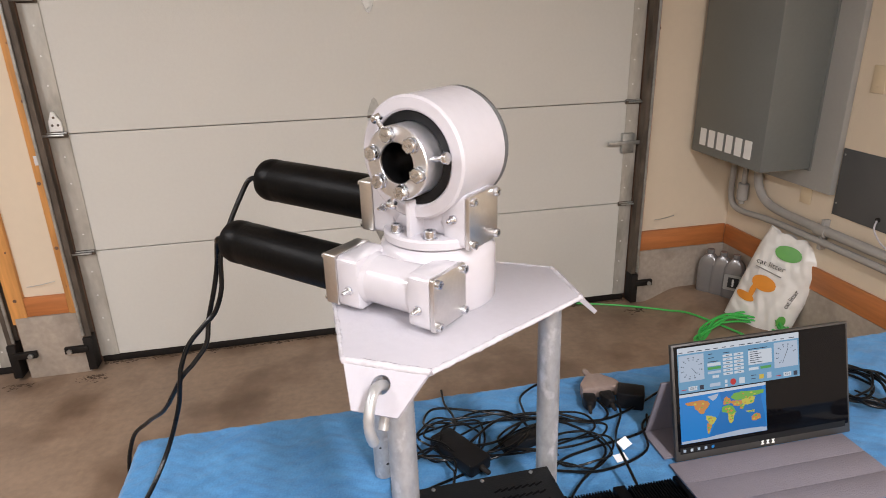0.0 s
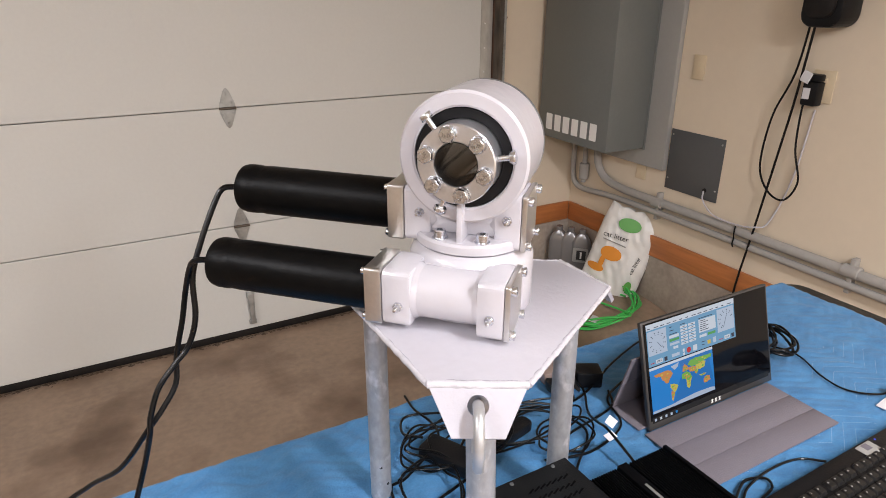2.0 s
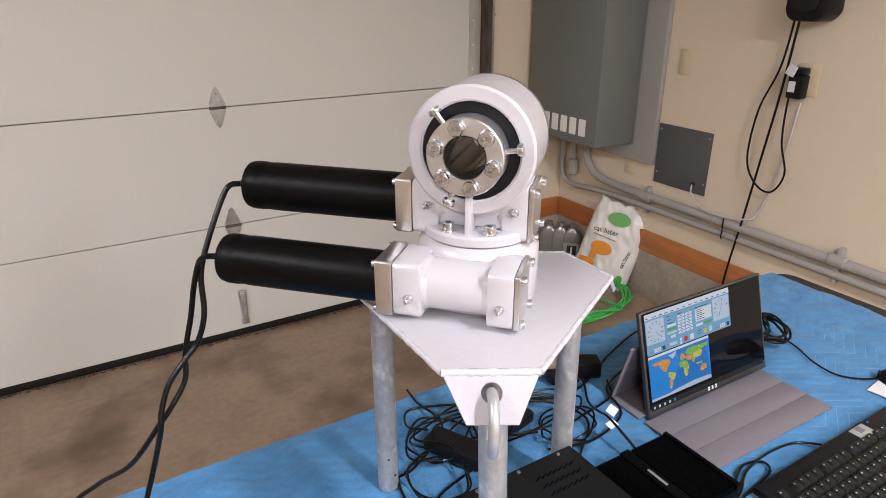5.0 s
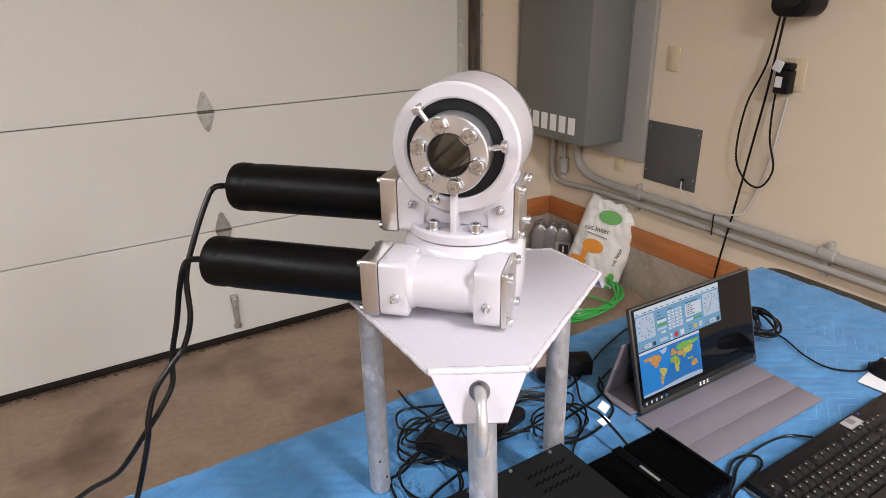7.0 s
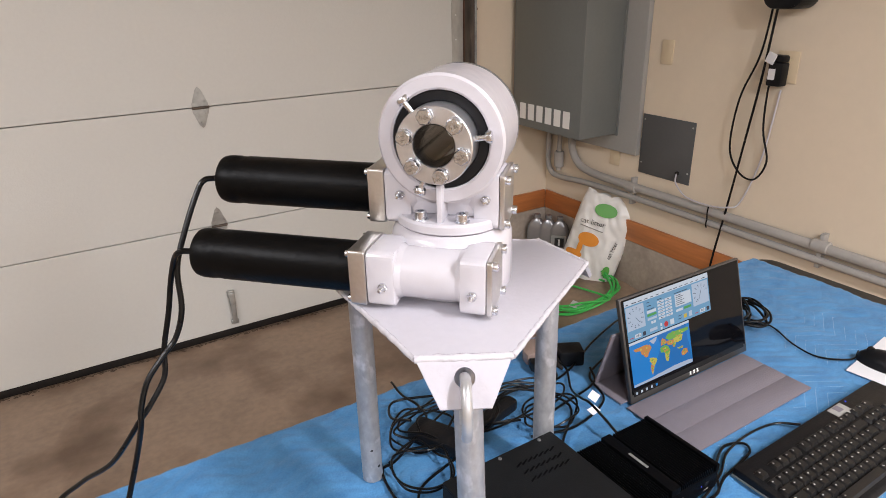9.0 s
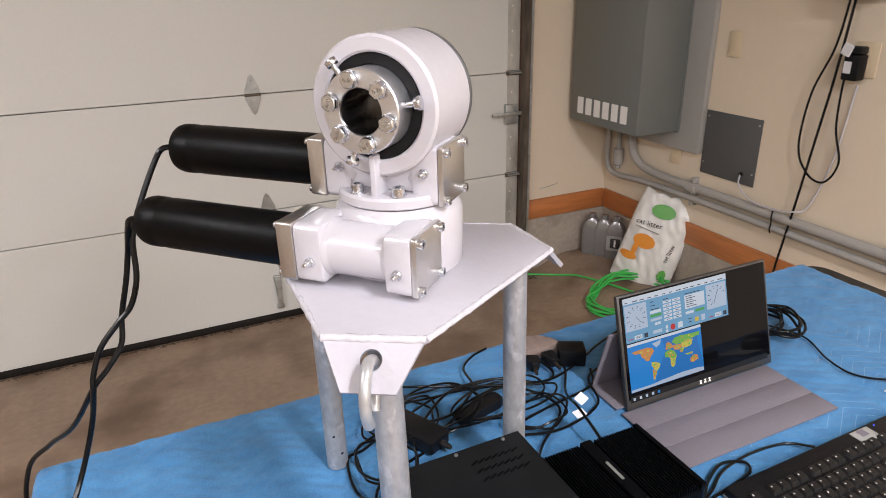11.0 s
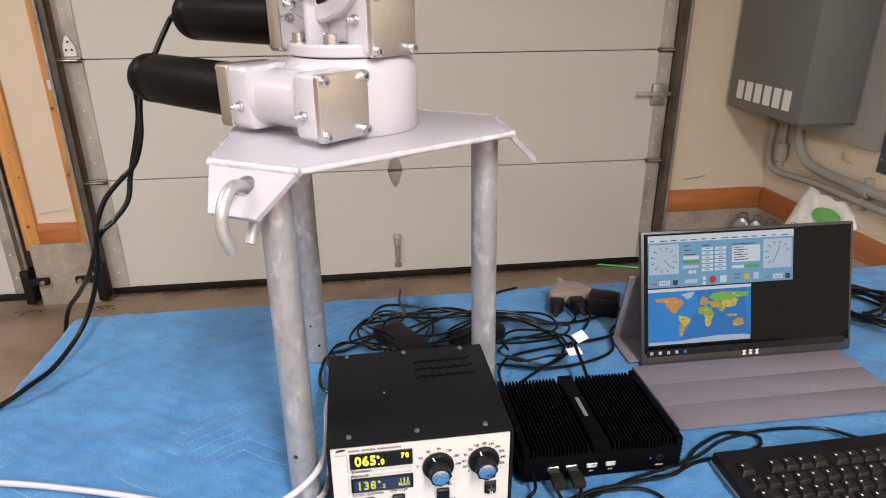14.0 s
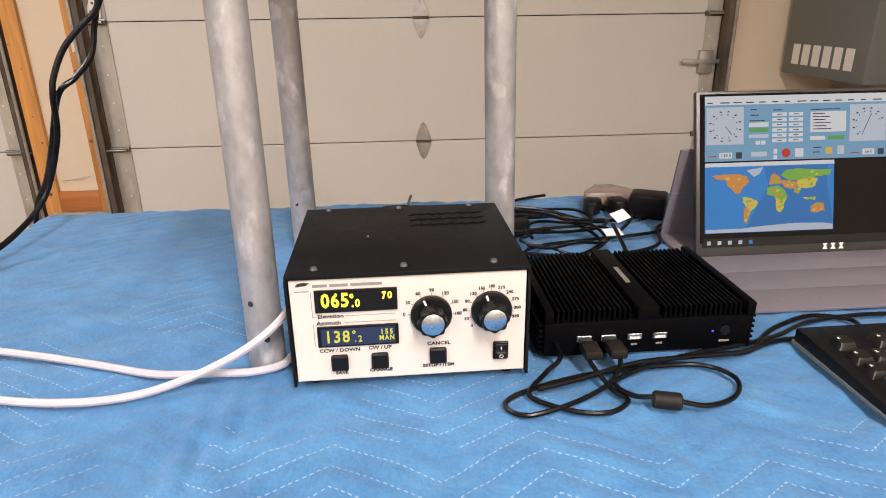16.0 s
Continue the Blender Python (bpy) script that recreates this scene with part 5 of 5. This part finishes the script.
def key_mesh(w, d):
    bm = B()
    lo = rounded(w, d, 0.0012, 2)
    hi = rounded(w - 0.0045, d - 0.005, 0.002, 2, 0, 0.0006)
    a = [bm.verts.new((x, y, 0)) for x, y in lo]
    b = [bm.verts.new((x, y, 0.0062)) for x, y in hi]
    for i in range(len(a)):
        j = (i + 1) % len(a)
        bm.faces.new((a[i], a[j], b[j], b[i]))
    bm.faces.new(b)
    box(bm, -w / 2 + 0.0042, -w / 2 + 0.0055, 0.0014, 0.0038, 0.0062, 0.00635)
    box(bm, -w / 2 + 0.0059, -w / 2 + 0.0066, 0.0014, 0.0026, 0.0062, 0.00635)
    me = finish("key", bm, "key")
    me.materials.append(M["white_print"])
    for p in me.polygons:
        if p.center.z > 0.00625:
            p.material_index = 1
    return me


P = 0.019
meshes = {}


def key(x, row, w=1.0):
    if w not in meshes:
        meshes[w] = key_mesh(P * w - 0.0012, P - 0.0012)
    ob = new("key", meshes[w])
    ob.parent = KB
    y = -0.036 - (0.0 if row == 0 else 0.004 + P * row)
    z = 0.0205 - (-y - 0.02) * math.tan(radians(slope))
    ob.matrix_basis = pose(0.012 + (x + w / 2) * P, y, z, slope)


for x in (0, 2, 3, 4, 5, 6.5, 7.5, 8.5, 9.5, 11, 12, 13, 14):
    key(x, 0)
for row, widths in ((1, [1] * 13 + [2]), (2, [1.5] + [1] * 12 + [1.5]), (3, [1.75] + [1] * 11 + [2.25]), (4, [2.25] + [1] * 10 + [2.75]), (5, [1.25] * 3 + [6.25] + [1.25] * 4)):
    x = 0
    for w in widths:
        key(x, row, w)
        x += w
for row, xs in ((0, (15.4, 16.4, 17.4)), (1, (15.4, 16.4, 17.4)), (2, (15.4, 16.4, 17.4)), (4, (16.4,)), (5, (15.4, 16.4, 17.4))):
    for x in xs:
        key(x, row)
for row in (1, 2, 3, 4, 5):
    for k in range(4):
        key(18.8 + k, row)
part("fingerprint_plate", box(B(), 0.274, 0.317, -0.031, -0.004, 0.0195, 0.0212, 0.001), "grey_back", KB, "silver inlay")
part("inlay", box(B(), 0.287, 0.303, -0.020, -0.006, 0.0213, 0.0216), "folio", KB)
part("indicator", lathe(B(), [(0, 0.0005), (0.0016, 0.0003), (0.0017, 0)], 8, pose(0.332, -0.008, 0.0202)), "blue_led", KB, "small blue light")

bm = prism(B(), [(-0.1, -0.065), (0.11, -0.065), (0.11, 0.055), (-0.1, 0.055)], 0.0, 0.0008, 0, pose(1.728, 1.190, REST, 0, 0, 7))
piece("paper_sheet", bm, "paper", "sheet of white paper used as a mouse pad", "paper")
bm = B()
bmesh.ops.create_uvsphere(bm, u_segments=24, v_segments=14, radius=1)
for v in bm.verts:
    x, y, z = v.co
    v.co = Vector((0.031 * x * (1 - 0.12 * y), 0.054 * y, max(0, z) ** 0.8 * 0.033 if z > 0 else 0))
MS = thing("computer_mouse", pose(1.702, 1.196, REST + 0.001, 0, 0, 12), "small black computer mouse on white paper", "mouse")
part("shell", bm, "black_plastic", MS)
part("wheel", rod(B(), (-0.003, 0.03, 0.027), (0.003, 0.03, 0.027), 0.008, 16, 0.001), "rubber", MS)

# ---- cables on the blanket ----
ZC = REST + 0.0035


def cord(name, pts, r, mat, label, group=""):
    return piece(name, hose(B(), [(x, y, z if z > 0.5 else ZC + z) for x, y, z in pts], r, 8, 6), mat, label, "cable", group=group)


cord("white_cable", [(0.19, 1.27, 0), (0.30, 1.248, 0.001), (0.372, 1.229, 0.001), (0.435, 1.21, 0.001), (0.499, 1.187, 0.001), (0.557, 1.166, 0.001), (0.609, 1.163, 0.001), (0.645, 1.163, 0.001), (0.670, 1.176, 0.002), (0.677, 1.22, 0.004), (0.677, 1.29, 0.01), (0.69, 1.335, 0.03), (0.71, 1.328, 0.045)], 0.0037, "white_plastic", "white cable lying on the blue blanket")
cord("white_cable", [(0.19, 1.17, 0), (0.34, 1.152, 0.001), (0.42, 1.141, 0.001), (0.473, 1.130, 0.001), (0.521, 1.128, 0.001), (0.557, 1.137, 0.001), (0.586, 1.146, 0.006), (0.612, 1.148, 0.016), (0.64, 1.151, 0.030), (0.661, 1.159, 0.043), (0.674, 1.178, 0.052), (0.677, 1.215, 0.058), (0.677, 1.27, 0.062), (0.692, 1.325, 0.066), (0.72, 1.327, 0.065)], 0.0037, "white_plastic", "white cable rising behind the controller")
for px, pts in ((0.944, [(0.944, 1.145, 0.017), (0.94, 1.132, 0.012), (0.952, 1.105, 0), (0.96, 1.088, 0), (0.94, 1.073, 0), (0.91, 1.078, 0), (0.88, 1.10, 0.002), (0.90, 1.128, 0.005), (0.918, 1.15, 0.012), (0.905, 1.22, 0.02)]),
                (0.967, [(0.967, 1.145, 0.017), (0.968, 1.132, 0.01), (0.955, 1.108, 0.004), (0.965, 1.088, 0.004), (0.985, 1.078, 0.008), (1.018, 1.072, 0.002), (1.05, 1.085, 0), (1.064, 1.112, 0), (1.045, 1.135, 0), (1.0, 1.137, 0), (0.93, 1.122, 0.004), (0.875, 1.106, 0.001), (0.858, 1.09, 0), (0.875, 1.075, 0), (0.92, 1.088, 0.003), (0.975, 1.123, 0.004), (1.03, 1.148, 0.002), (1.087, 1.163, 0.001), (1.14, 1.18, 0), (1.19, 1.205, 0), (1.26, 1.215, 0), (1.33, 1.208, 0), (1.36, 1.176, 0.006)])):
    cord("usb_cable", pts, 0.0022, "cable", "thin black USB cable plugged into the computer")
    pg = thing("usb_plug", pose(px, 1.1625, REST + 0.0195), "black USB plug in the computer's front", "plug", "usb plugs")
    part("shell", box(B(), -0.006, 0.006, -0.008, 0.0, -0.0023, 0.0023, 0.0004, 1), "brushed", pg)
    part("grip", box(B(), -0.0078, 0.0078, -0.03, -0.0082, -0.0045, 0.0045, 0.002), "rubber", pg)
fr = piece("ferrite_bead", rod(B(), (0.977, 1.0806, REST + 0.0085), (0.999, 1.0744, REST + 0.0085), 0.0072, 18, 0.0015), "rubber", "black ferrite bead on a cable", "ferrite bead")
cord("keyboard_cable", [(1.064, 1.15, 0.001), (1.10, 1.155, 0), (1.13, 1.182, 0), (1.155, 1.20, 0), (1.20, 1.218, 0), (1.235, 1.205, 0), (1.225, 1.185, 0), (1.18, 1.176, 0), (1.13, 1.168, 0.001), (1.09, 1.152, 0.001), (1.03, 1.14, 0.006), (0.98, 1.131, 0.008), (0.925, 1.114, 0.006), (0.888, 1.104, 0.005)], 0.0024, "cable", "thin black cable behind the keyboard")
cord("mouse_cable", [(1.70, 1.25, 0.008), (1.665, 1.245, 0.002), (1.62, 1.29, 0), (1.625, 1.35, 0), (1.66, 1.43, 0), (1.63, 1.50, 0.002)], 0.0020, "cable", "thin black mouse cable on the blanket")


def coil(cx, cy, rx, ry, turns, seed, rise=0.012, start=0.0):
    rnd = random.Random(seed)
    pts = []
    for k in range(int(turns * 9) + 1):
        a = start + 2 * math.pi * k / 9
        pts.append((cx + rx * math.cos(a) * rnd.uniform(0.8, 1.15), cy + ry * math.sin(a) * rnd.uniform(0.8, 1.15), rise * rnd.random() + rise * 0.8 * k / (turns * 9)))
    return pts


cord("cable_coil", coil(1.625, 1.50, 0.055, 0.075, 4, 3, 0.02), 0.0030, "cable", "coiled thin black cable behind the monitor")
cord("cable_coil", coil(1.60, 1.52, 0.075, 0.06, 3, 5, 0.016), 0.0026, "cable", "coiled thin black cable behind the monitor")
for cx, cy, rx, ry, turns, seed in ((0.775, 1.53, 0.065, 0.06, 2, 11), (0.84, 1.54, 0.11, 0.065, 2, 12), (0.90, 1.52, 0.14, 0.055, 1.5, 13), (0.97, 1.50, 0.10, 0.05, 1.5, 14), (0.72, 1.45, 0.05, 0.06, 2, 15), (1.0, 1.45, 0.06, 0.04, 2, 16)):
    cord("cable_coil", coil(cx, cy, rx, ry, turns, seed, 0.016, seed), 0.0021, "cable", "tangled black power cable lying in loops", "tangled cables")
for pts in ([(0.80, 1.715, 0.001), (0.795, 1.66, 0.004), (0.80, 1.60, 0.012), (0.78, 1.54, 0.02), (0.70, 1.50, 0.004), (0.665, 1.49, 0), (0.66, 1.40, 0), (0.72, 1.36, 0)],
            [(1.03, 1.695, 0), (0.99, 1.68, 0), (0.95, 1.64, 0.004), (0.93, 1.56, 0.015), (0.86, 1.50, 0.02), (0.79, 1.50, 0.02)],
            [(0.80, 1.50, 0.02), (0.88, 1.555, 0.025), (0.98, 1.56, 0.02), (1.06, 1.53, 0.006), (1.10, 1.545, 0.004), (1.10, 1.585, 0.008), (1.078, 1.60, 0.02)],
            [(1.122, 1.585, 0.02), (1.13, 1.55, 0.006), (1.09, 1.49, 0.004), (1.06, 1.43, 0.03), (1.046, 1.396, 0.046), (1.045, 1.35, 0.034), (1.045, 1.312, 0.02)],
            [(0.82, 1.47, 0.015), (0.95, 1.53, 0.02), (1.08, 1.53, 0.006), (1.17, 1.56, 0.004), (1.25, 1.60, 0.002), (1.36, 1.64, 0), (1.41, 1.65, 0)],
            [(1.17, 1.52, 0.01), (1.14, 1.48, 0.004), (1.03, 1.46, 0.003), (0.96, 1.44, 0.004), (0.93, 1.40, 0.006), (0.925, 1.35, 0.01), (0.925, 1.33, 0.015)],
            [(0.93, 1.42, 0.004), (1.02, 1.40, 0.002), (1.12, 1.43, 0.002), (1.15, 1.50, 0.004), (1.20, 1.53, 0.001), (1.30, 1.56, 0)],
            [(0.755, 1.55, 0.03), (0.74, 1.60, 0.01), (0.77, 1.65, 0.003), (0.84, 1.62, 0.008), (0.90, 1.57, 0.02), (1.0, 1.52, 0.02), (1.05, 1.45, 0.004), (0.97, 1.38, 0.002), (0.93, 1.335, 0.01)],
            [(0.78, 1.44, 0.01), (0.70, 1.42, 0), (0.675, 1.36, 0), (0.72, 1.33, 0.003)]):
    cord("power_cable", pts, 0.0025, "cable", "black power cable winding over the blanket", "tangled cables")
BR = thing("power_brick", pose(0.788, 1.50, REST + 0.002, 0, 0, -62), "black power supply brick among the cables", "power supply")
part("case", prism(B(), rounded(0.115, 0.05, 0.006, 3), 0, 0.024, 0.003), "black_plastic", BR)
part("strain_relief", rod(B(), (0.057, 0, 0.012), (0.078, 0, 0.012), 0.006, 10, 0.001, 0.004), "rubber", BR)
BR = thing("power_brick", pose(0.915, 1.505, REST + 0.002, 0, 0, 14), "slim black power supply lying among the cables", "power supply")
part("case", prism(B(), rounded(0.10, 0.03, 0.010, 4), 0, 0.021, 0.004), "black_plastic", BR)

# splitter block with plugs
TP = thing("outlet_tap", pose(1.118, 1.628, REST, 0, 0, 0), "smoky clear three-way outlet tap", "outlet tap")
part("body", prism(B(), [(-0.045, -0.02), (0.045, -0.02), (0.04, 0.005), (0.014, 0.035), (-0.014, 0.035), (-0.04, 0.005)], 0.002, 0.030, 0.006), "clear", TP)
part("neck", rod(B(), (0, 0.032, 0.016), (0.0, 0.07, 0.014), 0.009, 12, 0.002, 0.006), "clear", TP)
for k, (x, a) in enumerate(((-0.034, 20), (0.0, 0), )):
    pg = thing("power_plug", pose(1.118 + x, 1.60, REST + 0.016, 0, 0, -a), "black moulded mains plug in the tap", "plug", "mains plugs")
    part("head", prism(B(), [(-0.013, 0.0), (0.013, 0.0), (0.014, -0.018), (0.007, -0.034), (-0.007, -0.034), (-0.014, -0.018)], -0.011, 0.011, 0.004), "black_plastic", pg)
    part("strain_relief", rod(B(), (0, -0.034, 0), (0, -0.052, -0.003), 0.005, 10, 0.001, 0.0035), "rubber", pg)
WA = thing("power_adapter", pose(1.165, 1.578, REST, 0, 0, -28), "square black plug-in power adapter lying by the tap", "power adapter")
part("case", box(B(), -0.027, 0.027, -0.022, 0.022, 0.0, 0.036, 0.004), "black_plastic", WA)
# paper tags round a cable
TG = thing("cable_tag", pose(1.045, 1.395, 0.988, 25, -12, 20) @ Matrix.Scale(0.82, 4), "white paper tag folded on a cable", "tag")
part("leaf", box(B(), -0.001, 0.024, -0.011, 0.010, 0.010, 0.0108), "paper", TG)
part("leaf", box(B(), -0.028, 0.0, -0.010, 0.008, 0.0, 0.0008, 0, 1, pose(0, -0.02, 0, -10, 8, -15)), "paper", TG)

# ---- the corner behind the table ----
def bag_front(x, z):
    """Depth of the sack's front face at a width and height."""
    h = min(max(z / 0.58, 0), 1)
    full = math.sin(math.pi * min(1, 0.12 + h * 0.80)) ** 0.6
    side = max(0.0, 1 - (abs(x) / 0.172) ** 2.6)
    return -0.072 * full * side ** 0.5


BG = pose(2.822, 3.225, 0.045) @ Matrix.Diagonal((0.97, 0.97, 0.935, 1)) @ pose(0, 0, 0, 0, 0, -62) @ pose(0, 0, 0, -12, 13, 0)
sack = thing("litter_sack", BG, "white plastic sack leaning on the wall", "sack")
bm = B()
cols = []
for i in range(41):
    x = -0.172 + 0.344 * i / 40
    col = []
    for j in range(49):
        z = 0.57 * j / 48
        pinch = 1 - 0.10 * max(0, (z - 0.46) / 0.14)
        n = noise.noise((x * 9, z * 7, 2.2)) * 0.014 + noise.noise((x * 30 + z * 12, z * 18, 5.0)) * 0.011
        top = 0.03 * noise.noise((x * 14, 1, 0)) if j == 48 else 0
        col.append((x * pinch, z + top, bag_front(x, z) + n * (1 if abs(x) < 0.165 else 0.3)))
    cols.append(col)
for sgn in (1, -1):
    g = [[bm.verts.new((x, y if sgn > 0 else -0.55 * y + 0.004, z)) for x, z, y in col] for col in cols]
    for a, b in zip(g, g[1:]):
        for j in range(48):
            bm.faces.new((a[j], b[j], b[j + 1], a[j + 1]))
bmesh.ops.remove_doubles(bm, verts=bm.verts, dist=0.004)
part("sack_body", bm, "bag", sack, smooth=1.4)


def bag_print(name, cx, cz, rx, rz, mat, wob=0.1):
    bm = B()
    rnd = random.Random(name)
    c = bm.verts.new((cx, bag_front(cx, cz) - 0.013, cz))
    ring = []
    for r in (0.5, 1.0):
        row = []
        for k in range(20):
            a = 2 * math.pi * k / 20
            w = r * (1 + wob * math.sin(2 * a + 1))
            x, z = cx + rx * w * math.cos(a), cz + rz * w * math.sin(a)
            row.append(bm.verts.new((x, bag_front(x, z) - 0.012, z)))
        ring.append(row)
    for k in range(20):
        j = (k + 1) % 20
        bm.faces.new((c, ring[0][k], ring[0][j]))
        bm.faces.new((ring[0][k], ring[1][k], ring[1][j], ring[0][j]))
    part(name, bm, mat, sack, smooth=1.4)


bag_print("green_print", 0.0, 0.485, 0.062, 0.045, "bag_green")
bag_print("green_print", 0.125, 0.13, 0.02, 0.035, "bag_green", 0.0)
bag_print("orange_print", -0.035, 0.285, 0.062, 0.045, "bag_orange", 0.05)
bag_print("orange_print", -0.095, 0.17, 0.052, 0.026, "bag_orange", 0.05)
bag_print("orange_print", -0.07, 0.22, 0.016, 0.05, "bag_orange", 0.0)
lettering("print", "cat litter", 0.044, pose(-0.045, -0.088, 0.395, 90, -6, 0), "ink", sack, depth=0.0004)
lettering("print", "cat litter", 0.034, pose(0.118, -0.068, 0.27, 90, 0, 25) @ pose(0, 0, 0, 0, 0, 84), "ink", sack, depth=0.0004)
part("print_bar", box(B(), -0.11, 0.03, -0.0885, -0.0878, 0.355, 0.361), "grey_ink", sack)


def oil_bottle(x, y, turn, marked=False):
    z = floor_height(x, y)
    b = thing("oil_bottle", pose(x, y, z, 0, 0, turn) @ Matrix.Scale(1.12, 4), "grey plastic motor oil bottle standing on the floor", "bottle", "oil bottles")
    bm = B()
    secs = [(0.0, 0.104, 0.058), (0.006, 0.108, 0.062), (0.12, 0.108, 0.062), (0.16, 0.104, 0.06), (0.185, 0.084, 0.052), (0.205, 0.05, 0.04), (0.212, 0.034, 0.034)]
    rows = [[bm.verts.new((px, py, zz)) for px, py in rounded(w, d, min(w, d) * 0.35, 4)] for zz, w, d in secs]
    for a, c in zip(rows, rows[1:]):
        for i in range(len(a)):
            j = (i + 1) % len(a)
            bm.faces.new((a[i], a[j], c[j], c[i]))
    bm.faces.new(rows[0][::-1])
    bm.faces.new(rows[-1])
    part("body", bm, "oil", b)
    part("cap", rod(B(), (0, 0, 0.2125), (0, 0, 0.236), 0.0185, 20, 0.002), "oil", b)
    if not marked:
        return
    lb = part("label_panel", prism(B(), rounded(0.085, 0.085, 0.008, 3, 0, 0.09), 0, 0.0006, 0, pose(0, -0.0312, 0, 90)), "grey_back", b)
    part("mark", box(B(), -0.022, 0.03, -0.0326, -0.0319, 0.062, 0.118), "ink", lb)
    part("mark", box(B(), -0.002, 0.008, -0.0333, -0.0327, 0.070, 0.110), "white_print", lb)


oil_bottle(2.832, 3.665, -50)
oil_bottle(2.875, 3.605, -50)
oil_bottle(2.915, 3.542, -48, True)

rnd = random.Random(4)
pts = []
for k in range(64):
    a = 2 * math.pi * k / 9.3
    r = 0.15 + 0.05 * rnd.random()
    x, y = 2.66 + 1.25 * r * math.cos(a), 3.08 + r * math.sin(a)
    pts.append((x, y, floor_height(x, y) + 0.008 + 0.03 * rnd.random() + 0.0005 * k))
pts += [(2.60, 3.40, floor_height(2.60, 3.40) + 0.012), (2.52, 3.57, floor_height(2.52, 3.57) + 0.008), (2.35, 3.71, 0.008), (2.17, 3.788, 0.008), (2.0, 3.85, 0.008)]
piece("extension_cord", hose(B(), pts, 0.006, 8, 5), "green", "bright green extension cord coiled on the floor", "cord")
bm = box(B(), -0.05, 0.05, -0.03, 0.03, 0, 0.002, 0, 1, pose(2.557, 2.986, floor_height(2.557, 2.986) + 0.03, 12, 8, 35))
piece("paper_tag", bm, "paper", "white paper tag on the green cord", "tag")
